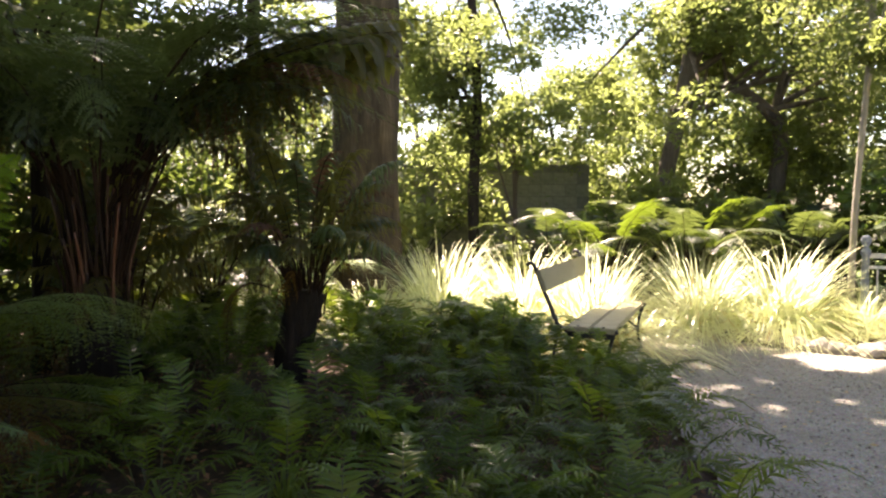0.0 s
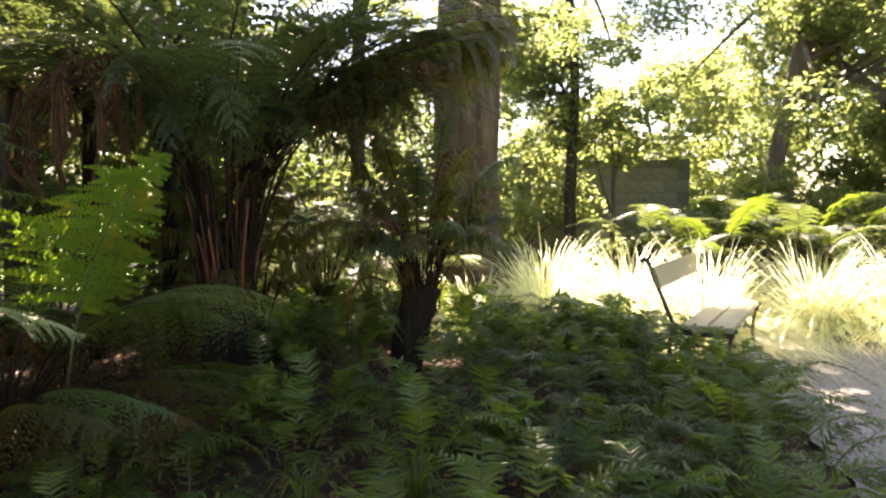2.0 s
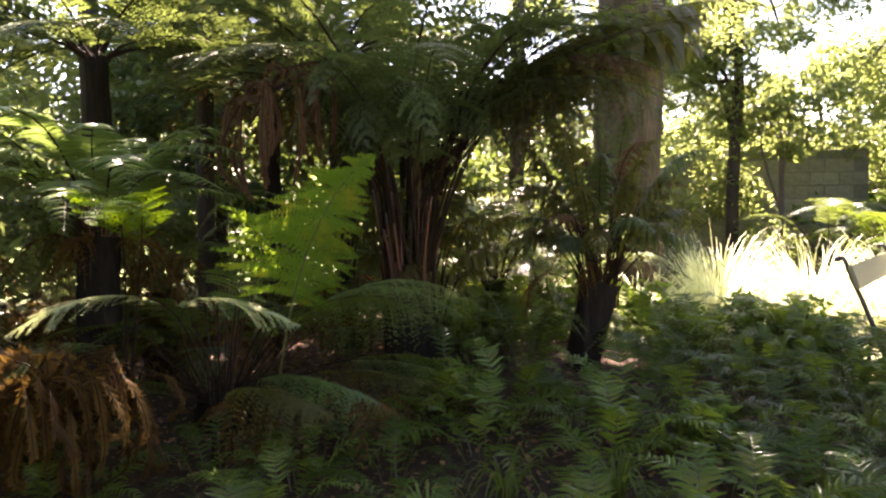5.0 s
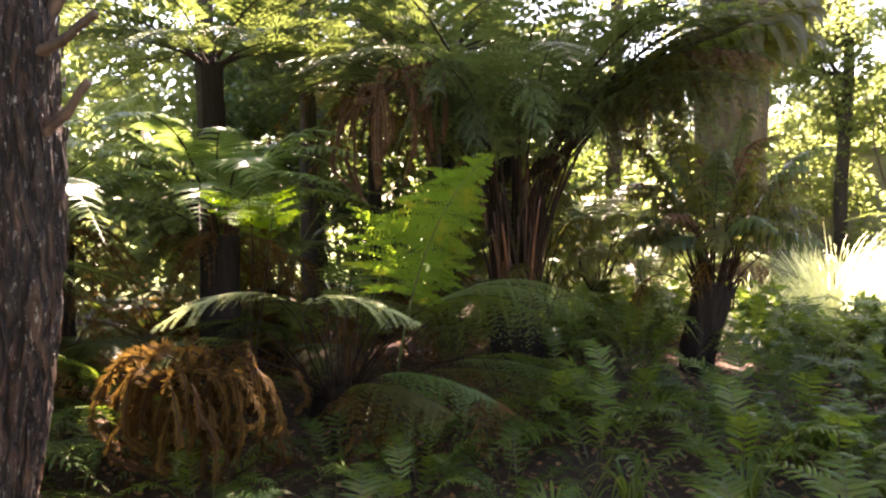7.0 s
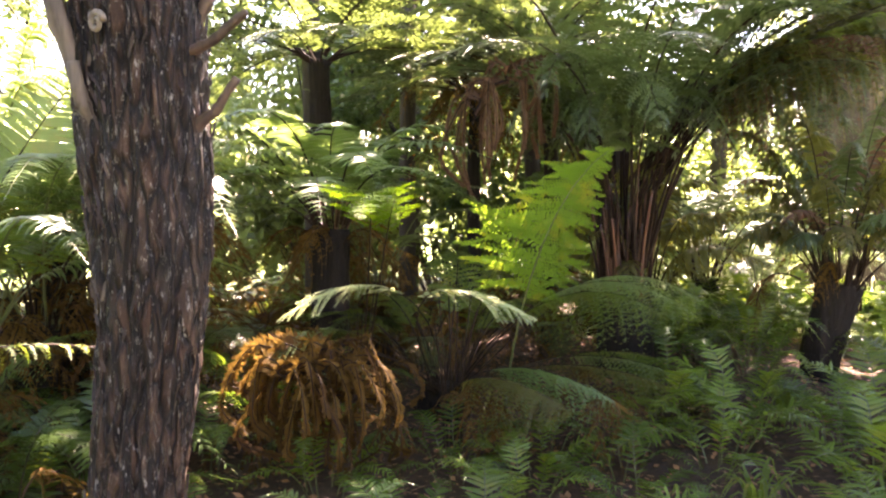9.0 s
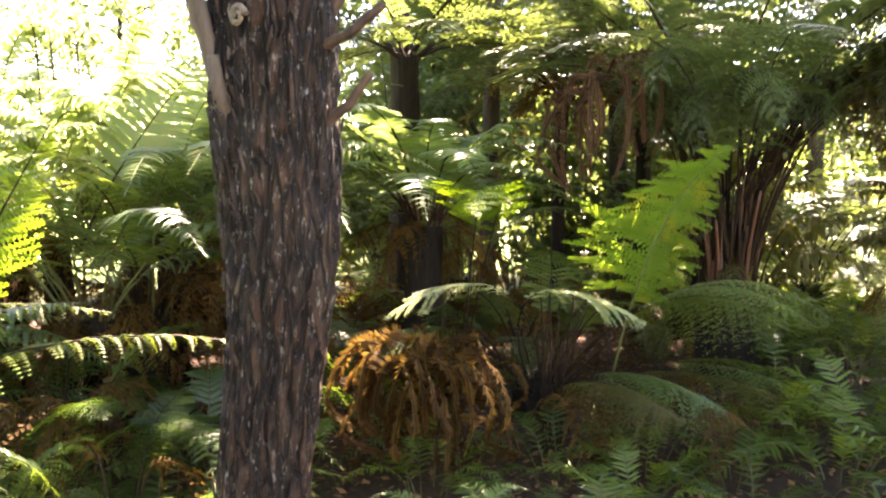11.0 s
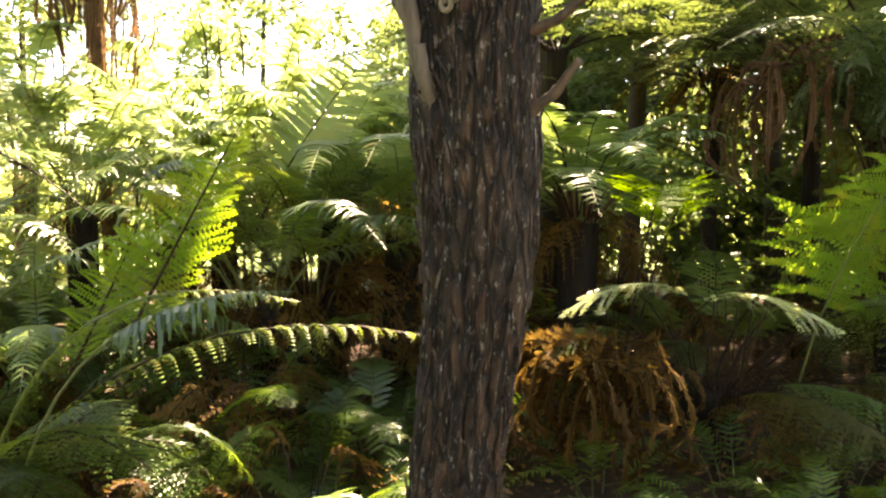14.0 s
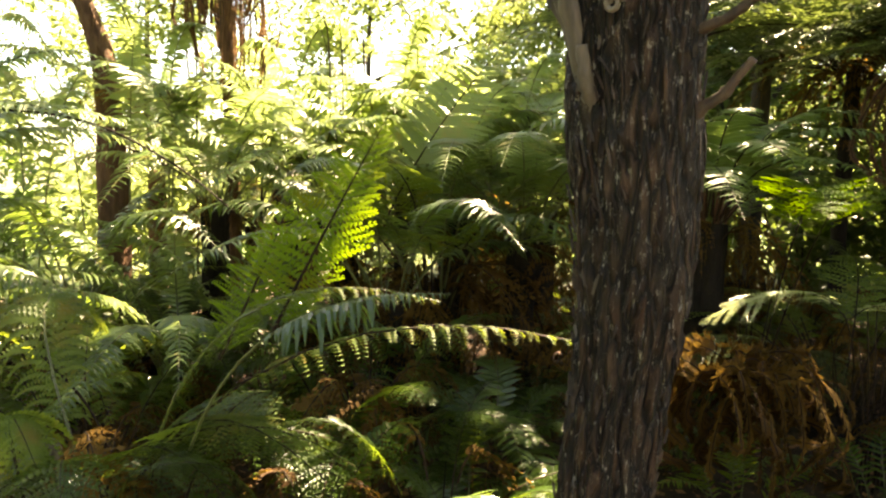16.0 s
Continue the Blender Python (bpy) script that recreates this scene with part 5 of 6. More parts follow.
key_frond(gold, (-4.73, 2.04, 0.87), (-4.87, 1.88, 1.88), (-4.99, 1.37, 1.66), M_FERN_YELLOW, M_STEM_GREEN, 924, pairs=36, width=0.22, start=0.3, fine=0, droop=0.5, lobe=0.12, radius=0.007)
key_frond(gold, (-4.59, 1.9, 0.92), (-4.77, 1.67, 1.79), (-4.76, 1.32, 1.51), M_FERN_YELLOW, M_STEM_GREEN, 925, pairs=36, width=0.22, start=0.3, fine=0, droop=0.5, lobe=0.12, radius=0.007)
key_frond(gold, (-4.83, 1.94, 0.97), (-4.72, 2.09, 2.12), (-4.42, 2.11, 1.9), M_FERN_YELLOW, M_STEM_GREEN, 926, pairs=36, width=0.22, start=0.3, fine=0, droop=0.5, lobe=0.12, radius=0.007)
key_frond(gold, (-4.6, 1.9, 0.98), (-4.66, 1.82, 1.95), (-4.55, 1.61, 1.77), M_FERN_YELLOW, M_STEM_GREEN, 927, pairs=36, width=0.22, start=0.3, fine=0, droop=0.5, lobe=0.12, radius=0.007)
key_frond(gold, (-5.82, 0.32, 0.34), (-5.79, 0.44, 1.95), (-5.4, 0.58, 1.8), M_FERN_YELLOW, M_STEM_GREEN, 928, pairs=36, width=0.22, start=0.3, fine=0, droop=0.5, lobe=0.12, radius=0.007)
key_frond(gold, (-5.63, 0.23, 0.39), (-5.62, 0.34, 2.0), (-5.55, 0.07, 1.79), M_FERN_YELLOW, M_STEM_GREEN, 929, pairs=36, width=0.22, start=0.3, fine=0, droop=0.5, lobe=0.12, radius=0.007)
key_frond(gold, (-4.21, 2.37, 0.9), (-4.3, 2.28, 2.09), (-4.3, 1.93, 1.86), M_FERN_YELLOW, M_STEM_GREEN, 940, pairs=36, width=0.22, start=0.3, fine=0, droop=0.5, lobe=0.12, radius=0.007)
key_frond(gold, (-4.31, 2.56, 0.82), (-4.3, 2.63, 2.26), (-3.97, 2.66, 1.94), M_FERN_YELLOW, M_STEM_GREEN, 941, pairs=36, width=0.22, start=0.3, fine=0, droop=0.5, lobe=0.12, radius=0.007)
key_frond(gold, (-4.1, 2.18, 0.86), (-4.03, 2.25, 1.84), (-4.05, 1.88, 1.58), M_FERN_YELLOW, M_STEM_GREEN, 942, pairs=36, width=0.22, start=0.3, fine=0, droop=0.5, lobe=0.12, radius=0.007)
key_frond(gold, (-4.03, 2.42, 0.85), (-4.0, 2.47, 1.95), (-3.94, 2.17, 1.54), M_FERN_YELLOW, M_STEM_GREEN, 943, pairs=36, width=0.22, start=0.3, fine=0, droop=0.5, lobe=0.12, radius=0.007)
key_frond(gold, (-4.37, 2.01, 0.84), (-4.44, 1.93, 1.97), (-4.39, 1.61, 1.56), M_FERN_YELLOW, M_STEM_GREEN, 944, pairs=36, width=0.22, start=0.3, fine=0, droop=0.5, lobe=0.12, radius=0.007)
key_frond(gold, (-4.14, 2.14, 0.86), (-4.09, 2.22, 2.05), (-3.77, 2.23, 1.65), M_FERN_YELLOW, M_STEM_GREEN, 945, pairs=36, width=0.22, start=0.3, fine=0, droop=0.5, lobe=0.12, radius=0.007)
key_frond(gold, (-6.0, 1.15, 1.02), (-6.08, 1.13, 2.52), (-5.62, 1.31, 2.13), M_FERN_YELLOW, M_STEM_GREEN, 980, pairs=36, width=0.22, start=0.4, fine=0, droop=0.5, lobe=0.12, radius=0.007)
key_frond(gold, (-5.71, 1.8, 0.91), (-5.73, 1.89, 2.67), (-5.23, 2.11, 2.19), M_FERN_YELLOW, M_STEM_GREEN, 981, pairs=36, width=0.22, start=0.4, fine=0, droop=0.5, lobe=0.12, radius=0.007)
key_frond(gold, (-5.39, 1.88, 0.93), (-5.57, 1.74, 2.47), (-5.53, 1.41, 2.03), M_FERN_YELLOW, M_STEM_GREEN, 982, pairs=36, width=0.22, start=0.4, fine=0, droop=0.5, lobe=0.12, radius=0.007)
key_frond(gold, (-5.0, 2.22, 1.05), (-5.05, 2.24, 2.59), (-4.6, 2.41, 2.21), M_FERN_YELLOW, M_STEM_GREEN, 983, pairs=36, width=0.22, start=0.4, fine=0, droop=0.5, lobe=0.12, radius=0.007)
key_frond(gold, (-6.12, 0.67, 0.92), (-6.26, 0.58, 2.52), (-6.25, 0.22, 2.13), M_FERN_YELLOW, M_STEM_GREEN, 984, pairs=36, width=0.22, start=0.4, fine=0, droop=0.5, lobe=0.12, radius=0.007)
key_frond(gold, (-5.54, 2.33, 0.91), (-5.63, 2.36, 2.81), (-5.64, 1.93, 2.22), M_FERN_YELLOW, M_STEM_GREEN, 985, pairs=36, width=0.22, start=0.4, fine=0, droop=0.5, lobe=0.12, radius=0.007)
key_frond(gold, (-6.29, 1.73, 0.87), (-6.3, 1.88, 3.02), (-6.35, 1.41, 2.4), M_FERN_YELLOW, M_STEM_GREEN, 986, pairs=36, width=0.22, start=0.4, fine=0, droop=0.5, lobe=0.12, radius=0.007)
for k, (a, b, c) in enumerate((
    ((-5.27, 2.02, 0.0), (-5.37, 2.06, 1.88), (-5.42, 2.06, 2.32)),
    ((-5.36, 1.98, 0.0), (-5.44, 2.0, 2.06), (-5.49, 1.98, 2.35)),
    ((-5.63, 1.58, 0.0), (-5.69, 1.67, 1.98), (-5.67, 1.75, 2.29)),
    ((-5.09, 2.29, 0.0), (-5.08, 2.44, 2.11), (-5.23, 2.32, 2.54)),
    ((-5.89, 1.29, 0.0), (-6.0, 1.33, 2.19), (-6.1, 1.28, 2.62)),
    ((-5.22, 2.11, 0.0), (-5.29, 2.17, 1.99), (-5.33, 2.17, 2.28)),
)):
    ob = thing("sapling", a, "thin bare dark sapling among the ferns", "sapling", "bare saplings")
    q = smooth_line([Vector((0, 0, -0.05)), (Vector(b) - Vector(a)) * 0.5 + Vector((0, 0, 0.0)), Vector(b) - Vector(a), Vector(c) - Vector(a)], 5)
    part("stem", join_tubes("stem", [tube(q, taper(len(q), 0.011, 0.004), 6)], M_BARK_DARK), ob)
    for j in range(5):
        p = q[len(q) // 2 + j]
        rr = random.Random(990 + k * 7 + j)
        part("twig", join_tubes("twig", [tube([p, p + Vector((rr.uniform(-0.12, 0.12), rr.uniform(-0.12, 0.12), rr.uniform(0.05, 0.16)))], [0.004, 0.0015], 5)], M_BARK_DARK), ob)
silver = thing("fern", (-4.23, 1.11, 0.0), "fern with silvery horizontal fronds", "fern")
key_frond(silver, (-4.21, 1.53, 0.6), (-4.55, 1.26, 1.56), (-4.63, 0.82, 1.43), M_FERN_BLUE, M_STEM_GREEN, 900, pairs=34, width=0.13, start=0.35, fine=0, droop=0.6, lobe=0.17, radius=0.005)
key_frond(silver, (-4.05, 1.56, 0.54), (-4.39, 1.28, 1.43), (-4.47, 0.84, 1.31), M_FERN_BLUE, M_STEM_GREEN, 901, pairs=34, width=0.13, start=0.35, fine=0, droop=0.6, lobe=0.17, radius=0.005)
key_frond(silver, (-4.42, 1.75, 0.58), (-4.76, 1.49, 1.64), (-4.84, 1.05, 1.5), M_FERN_BLUE, M_STEM_GREEN, 902, pairs=34, width=0.13, start=0.35, fine=0, droop=0.6, lobe=0.17, radius=0.005)
key_frond(silver, (-4.64, 0.93, 0.11), (-4.94, 0.72, 1.15), (-4.95, 0.38, 1.05), M_FERN_BLUE, M_STEM_GREEN, 903, pairs=34, width=0.13, start=0.35, fine=0, droop=0.6, lobe=0.17, radius=0.005)
key_frond(silver, (-4.3, 1.03, 0.16), (-4.63, 0.78, 1.12), (-4.68, 0.38, 1.02), M_FERN_BLUE, M_STEM_GREEN, 904, pairs=34, width=0.13, start=0.35, fine=0, droop=0.6, lobe=0.17, radius=0.005)
key_frond(silver, (-4.17, 0.54, 0.0), (-4.41, 0.36, 0.79), (-4.38, 0.08, 0.73), M_FERN_BLUE, M_STEM_GREEN, 905, pairs=34, width=0.13, start=0.35, fine=0, droop=0.6, lobe=0.17, radius=0.005)
key_frond(silver, (-4.02, 0.55, -0.04), (-4.25, 0.39, 0.71), (-4.22, 0.1, 0.66), M_FERN_BLUE, M_STEM_GREEN, 906, pairs=34, width=0.13, start=0.35, fine=0, droop=0.6, lobe=0.17, radius=0.005)
key_frond(silver, (-4.05, 1.48, 1.05), (-3.96, 1.59, 1.44), (-3.60, 1.93, 2.01), M_FERN_YELLOW, M_STEM_BROWN, 907, label="long pale frond with a dark stalk", pairs=30, width=0.28, start=0.2, fine=0, droop=0.15, lobe=0.1, radius=0.006, across=(0.76, 0.57, -0.31), sweep=24, lift=0.0)
for line, r in ((((-4.94, 0.08, 1.55), (-4.75, 0.30, 1.52), (-4.57, 0.50, 1.43), (-4.43, 0.71, 1.28), (-4.32, 0.89, 1.10)), 0.007), (((-3.77, -0.06, 0.78), (-3.68, 0.03, 0.66), (-3.60, 0.10, 0.54), (-3.53, 0.16, 0.34)), 0.006)):
    q = smooth_line([Vector(p) - Vector(silver.location) for p in line], 6)
    part("bare_stalk", join_tubes("bare_stalk", [tube(q, taper(len(q), r, r * 0.5), 6)], M_STEM_BROWN), silver, "thin dark leafless stalk")
q = [Vector((-3.52, -0.04, 0.49)) - Vector(yel.location) + Vector((0.02 * math.cos(t * 0.5) * (1 - t / 24), 0.02 * math.cos(t * 0.5) * (1 - t / 24), 0.028 * math.sin(t * 0.5) * (1 - t / 24))) for t in range(20)]
part("curled_bud", join_tubes("curled_bud", [tube([q[0] - UP * 0.5, q[0] - UP * 0.2] + q, [0.006, 0.008] + taper(20, 0.011, 0.006), 8)], M_BUD), yel, "pale curled frond bud")
for i, (x, y) in enumerate(((-4.7, 0.25), (-4.48, 0.7), (-5.32, 0.13), (-5.68, 0.64), (-5.85, 1.09))):
    fern((x, y), "dark olive fern in front of the tree ferns", 930 + i, (((MID_SOFT, COMB_BLUE)[i % 2], 12, 0.7, 0.95, 0.1), (DEAD_HANG, 5, 0.7, 0.9, 0.3)), group="ferns between the tree ferns")
for i, (x, y) in enumerate(((-5.29, 0.36), (-6.11, 0.28), (-5.34, 0.76))):
    fern((x, y), "blue-green fern with glossy comb-like fronds", 1500 + i, ((COMB_BLUE, 13, 0.65, 0.85, 0.3),), (0.3, 0.08), group="ferns between the tree ferns")
fern((-4.24, 4.10), "dark tree fern with broad flat crown", 173, ((BACK_FLAT, 20, 0.85, 1.1, 2.24),), (2.24, 0.075))
fern((-3.55, 5.3), "dark tree fern with broad flat crown", 176, ((BACK_FLAT, 22, 0.95, 1.2, 2.1), (DEAD_HANG, 8, 1.2, 1.6, 2.0)), (2.1, 0.05))
fern((-2.75, 4.9), "dark tree fern with broad flat crown", 177, ((BACK_FLAT, 16, 0.85, 1.1, 2.2), (DEAD_HANG, 8, 1.2, 1.6, 1.95)), (2.2, 0.05))
fern((-2.55, 5.9), "dark tree fern with broad flat crown", 174, ((BACK_DARK, 16, 0.9, 1.15, 2.0),), (2.0, 0.12))
fern((-3.6, 3.9), "mid-green fern in the shade", 175, ((BLUE_BIG, 9, 0.7, 0.9, 0.6), (DEAD_HANG, 6, 0.8, 1.0, 0.7)), (0.6, 0.1))
# darkened leaf materials put these ferns in shade by colour
for i, (x, y) in enumerate(((2.0, 8.3), (2.7, 8.0), (3.3, 8.4), (4.0, 8.2), (4.8, 8.6), (4.3, 8.3), (5.4, 8.0), (1.3, 8.8), (1.75, 7.95), (2.4, 8.7), (3.0, 8.75), (3.65, 8.9), (5.0, 9.2), (2.1, 9.2))):
    fern((x, y), "green fern behind the grasses", 180 + i, (((SHADE_SOFT, DARK_SOFT)[i % 2], 8, 0.95, 1.25, 0.45),), (0.45, 0.1), group="ferns behind the grasses")
for i, (x, y) in enumerate(((-3.0, 3.5), (-3.5, 3.4), (-4.2, 3.5), (-4.9, 3.9), (-3.6, 2.2), (-4.3, 2.2), (-2.5, 4.4), (-3.1, 4.3), (-4.6, 1.4))):
    fern((x, y), "dark fern with brown withered fronds below", 700 + i, (((DARK_SOFT, MID_SOFT)[i % 2], 9, 0.6, 0.8, 0.08), (DEAD_HANG, 7, 0.8, 1.1, 0.4)), group="ferns between the tree ferns")
# shade is put into the leaf colour of this one too
fern((-3.0, 2.15), "dark fern with brown withered fronds below", 702, ((SHADE_SOFT, 9, 0.6, 0.8, 0.08), (DEAD_HANG, 4, 0.55, 0.75, 0.2)), group="ferns between the tree ferns")
for i, (x, y, z, kind) in enumerate(((-1.86, 4.27, 0.25, VASE_OLIVE), (-1.65, 5.10, 0.4, DARK_SOFT), (-2.14, 4.65, 0.5, VASE_OLIVE), (-1.38, 5.70, 0.3, DARK_SOFT))):
    fern((x, y), "dark fern with hanging fronds beside the large tree fern", 1160 + i, ((kind, 14, 0.9, 1.15, z),), (z, 0.07), group="ferns between the tree ferns")
for i, (x, y) in enumerate(((-1.35, 4.75), (-1.05, 5.1), (-1.75, 5.0), (-1.5, 5.35), (-0.7, 5.0), (-2.1, 5.1), (-1.3, 4.3), (-1.18, 3.98), (-0.55, 4.4), (-1.5, 4.1))):
    fern((x, y), "low dark fern on the mound behind the tree ferns", 1120 + i, ((GROUND_TALL, 9, 0.45, 0.65, 0.02), (GROUND_DARK, 7, 0.8, 1.1, 0.02)), group="low ferns of the bed")
for i, (x, y) in enumerate(((-1.9, 5.4), (-1.2, 5.6), (-2.6, 5.6))):
    fern((x, y), "yellow-green fern lit from behind", 190 + i, ((YELLOW_BIG, 10, 0.6, 0.8, 0.3),), (0.3, 0.09))

for i, (x, y) in enumerate(((-1.7, 2.75), (-2.15, 2.6))):
    fern((x, y), "collapsed clump of brown dead fern fronds", 960 + i, ((DEAD_HANG, 6, 0.5, 0.7, 0.28),), group="dead fern clumps")

# ---- low ferns of the bed ----
rng = random.Random(200)
spots = [(0.95, 3.1), (1.1, 3.7), (1.15, 4.2), (0.85, 4.4), (0.7, 2.9), (1.0, 2.6)]
while len(spots) < 38:
    x, y = rng.uniform(-1.5, 1.1), rng.uniform(1.9, 4.9)
    if x < -0.7 and y < 2.9:
        continue
    if (x + 0.88) ** 2 + (y - 4.18) ** 2 > 0.2 and x < 0.1 + 0.35 * y and all((x - a) ** 2 + (y - b) ** 2 > 0.05 for a, b in spots):
        spots.append((x, y))
for i, (x, y) in enumerate(spots):
    kind = (GROUND_DARK, GROUND_MID)[i % 2]
    fern((x, y), "low glossy dark green fern in the bed", 210 + i, ((kind, rng.randint(8, 11), 0.75, 1.2, 0.02),), group="low ferns of the bed")
fern((-2.72, 2.28), "low bluish fern on the bare mulch", 299, ((BLUE_LOW, 7, 0.5, 0.7, 0.03),))
for i in range(7):
    x, y = rng.uniform(-3.3, -1.2), rng.uniform(1.3, 2.5)
    if (x + 2.4) ** 2 + (y - 1.15) ** 2 > 0.12:
        fern((x, y), "low fern in the shade of the tree ferns", 300 + i, (((GROUND_DARK, GROUND_BLUE, GROUND_MID)[i % 3], rng.randint(6, 9), 0.6, 0.95, 0.02),), group="low ferns of the bed")
for i in range(11):
    x, y = rng.uniform(-0.3, 0.75), rng.uniform(4.6, 5.5)
    fern((x, y), "light green fern near the bench", 340 + i, (((GROUND_MID, GROUND_BLUE)[i % 2], 10, 0.9, 1.3, 0.05),), group="low ferns of the bed")


for i, (x, y, sc) in enumerate(((0.66, 4.3, 0.62), (0.98, 4.35, 0.66), (0.3, 4.45, 0.6), (1.12, 4.0, 0.5), (0.8, 3.85, 0.5), (0.1, 4.3, 0.5))):
    fern((x, y), "leafy mid-green fern in front of the bench", 360 + i, ((GROUND_TALL, 11, sc * 0.8, sc * 1.05, 0.02),), group="ferns in front of the bench")


for i, (x, y) in enumerate(((-2.15, 2.35), (-1.75, 2.15), (-1.4, 2.4), (-1.9, 2.7), (-1.1, 2.1), (-2.5, 1.95), (-1.55, 2.75))):
    fern((x, y), "low dark fern on the mulch", 1140 + i, (((GROUND_DARK, GROUND_MID)[i % 2], 8, 0.6, 0.9, 0.02),), group="low ferns of the bed")


# long fronds that lean out over the gravel
lean = thing("fern", (0.85, 3.75, 0.0), "light green fern leaning out over the gravel path", "fern")
for k, (p1, p2) in enumerate((((1.0, 3.5, 0.62), (1.22, 2.95, 0.25)), ((1.05, 3.4, 0.55), (1.25, 3.05, 0.15)), ((0.95, 3.3, 0.6), (1.05, 2.75, 0.3)), ((1.1, 3.75, 0.6), (1.35, 3.72, 0.2)), ((1.1, 4.0, 0.62), (1.35, 4.25, 0.25)), ((0.8, 3.3, 0.65), (0.75, 2.8, 0.3)), ((1.05, 4.2, 0.6), (1.35, 4.6, 0.25)))):
    key_frond(lean, (0.85, 3.75, 0.02), p1, p2, M_FERN_MID if k % 2 else M_FERN_BLUE, M_STEM_GREEN, 800 + k, pairs=30, width=0.10, start=0.12, fine=0, droop=0.2, lobe=0.2, radius=0.004, lift=0.15, mess=0.15)


def strappy(place, seed, h, count):
    rng = random.Random(seed)
    v, f = [], []
    for i in range(count):
        a = rng.uniform(0, 6.283)
        d = Vector((math.cos(a), math.sin(a), 0))
        s = d.cross(UP)
        out, w = h * rng.uniform(0.5, 1.0), rng.uniform(0.004, 0.008)
        p1, p2 = d * out * 0.4 + UP * h * rng.uniform(1.0, 1.5), d * out + UP * h * rng.uniform(0.1, 0.6)
        o = len(v)
        for k in range(7):
            u = k / 6
            c = p1 * 2 * u * (1 - u) + p2 * u * u
            ww = w * (1 - u ** 2) + 0.0008
            v += [c - s * ww - UP * ww * 0.3, c + s * ww - UP * ww * 0.3]
        f += [(o + 2 * k, o + 2 * k + 1, o + 2 * k + 3, o + 2 * k + 2) for k in range(6)]
    ob = new("strap_leaf_plant", mesh_of("strap_leaf_plant", v, f, [M_FERN_MID]))
    ob.location = place
    tagged(ob, "clump of narrow arching green strap leaves", "grass plant", "strap-leaved clumps")


for i, (x, y) in enumerate(((0.25, 3.5), (0.6, 3.2), (-0.1, 3.0), (-0.6, 2.7), (0.4, 4.1), (-1.2, 2.2), (-1.5, 4.9), (-1.0, 3.5), (0.0, 2.4), (-1.7, 4.4), (-1.95, 4.6), (-1.0, 2.55), (-0.85, 2.2), (0.2, 2.9), (0.5, 3.7), (-0.4, 3.2))):
    strappy((x, y, ground_height(x, y)), 820 + i, 0.26, 34)


# ---- shrubs, litter ----
def shrub(place, clumps, count, size, leaf, label, seed):
    rng = random.Random(seed)
    ob = thing("shrub", place, label, "shrub")
    for c in clumps:
        pts = smooth_line([Vector((0, 0, -0.02)), Vector((c[0] * 0.4, c[1] * 0.4, c[2] * 0.6)), Vector(c[:3])], 4)
        part("stem", join_tubes("stem", [tube(pts, taper(len(pts), 0.012, 0.004), 6)], M_BARK_DARK), ob)
    part("foliage", leaves_mesh("foliage", clumps, count, size, leaf, rng), ob)


for i, (x, y, h, w, n, s, leaf) in enumerate(((0.36, 4.75, 0.56, 0.15, 420, 0.028, M_LEAF_SHRUB), (0.2, 4.95, 0.48, 0.18, 380, 0.028, M_LEAF_SHRUB), (-0.35, 5.0, 0.4, 0.3, 500, 0.05, M_LEAF_SHRUB), (-1.6, 4.6, 0.25, 0.25, 350, 0.06, M_LEAF_SHRUB), (-1.2, 5.05, 0.3, 0.3, 400, 0.06, M_LEAF_SHRUB), (0.35, 2.75, 0.3, 0.14, 160, 0.05, M_LEAF_SHRUB), (-0.2, 3.35, 0.25, 0.12, 120, 0.05, M_LEAF_SHRUB))):
    r = random.Random(400 + i)
    cl = clump_cloud(r, 7, (0, 0, h * 0.6), (w * 0.5, w * 0.5, h * 0.22), w * 0.5)
    shrub((x, y, ground_height(x, y)), cl, n, s, leaf, "small leafy green shrub among the ferns", 410 + i)


def litter(count, seed):
    rng = random.Random(seed)
    v, f = [], []
    for _ in range(count):
        x, y = rng.uniform(-5.5, 1.2), rng.uniform(0.6, 6.0)
        c = Vector((x, y, ground_height(x, y) + rng.uniform(0.004, 0.03)))
        a = rng.uniform(0, 6.3)
        d = Vector((math.cos(a), math.sin(a), rng.uniform(-0.3, 0.5)))
        e = Vector((-math.sin(a), math.cos(a), rng.uniform(-0.4, 0.4)))
        s = rng.uniform(0.015, 0.05)
        o = len(v)
        v += [c, c + d * s * 0.5 + e * s * 0.3, c + d * s, c + d * s * 0.5 - e * s * 0.3]
        f.append((o, o + 1, o + 2, o + 3))
    tagged(new("leaf_litter", mesh_of("leaf_litter", v, f, [M_LITTER])), "red-brown fallen leaves on the soil", "leaf litter", kind="stuff")
    v, f = [], []
    for _ in range(190):
        x, y = rng.uniform(1.3, 4.6), rng.uniform(2.4, 6.2)
        c, a, s = Vector((x, y, 0.022)), rng.uniform(0, 6.3), rng.uniform(0.02, 0.05)
        d, e = Vector((math.cos(a), math.sin(a), 0.1)), Vector((-math.sin(a), math.cos(a), 0.15))
        o = len(v)
        v += [c, c + d * s * 0.5 + e * s * 0.3, c + d * s, c + d * s * 0.5 - e * s * 0.3]
        f.append((o, o + 1, o + 2, o + 3))
    tagged(new("fallen_leaves", mesh_of("fallen_leaves", v, f, [M_STRAW])), "pale dry leaves lying on the gravel", "fallen leaves", kind="stuff")



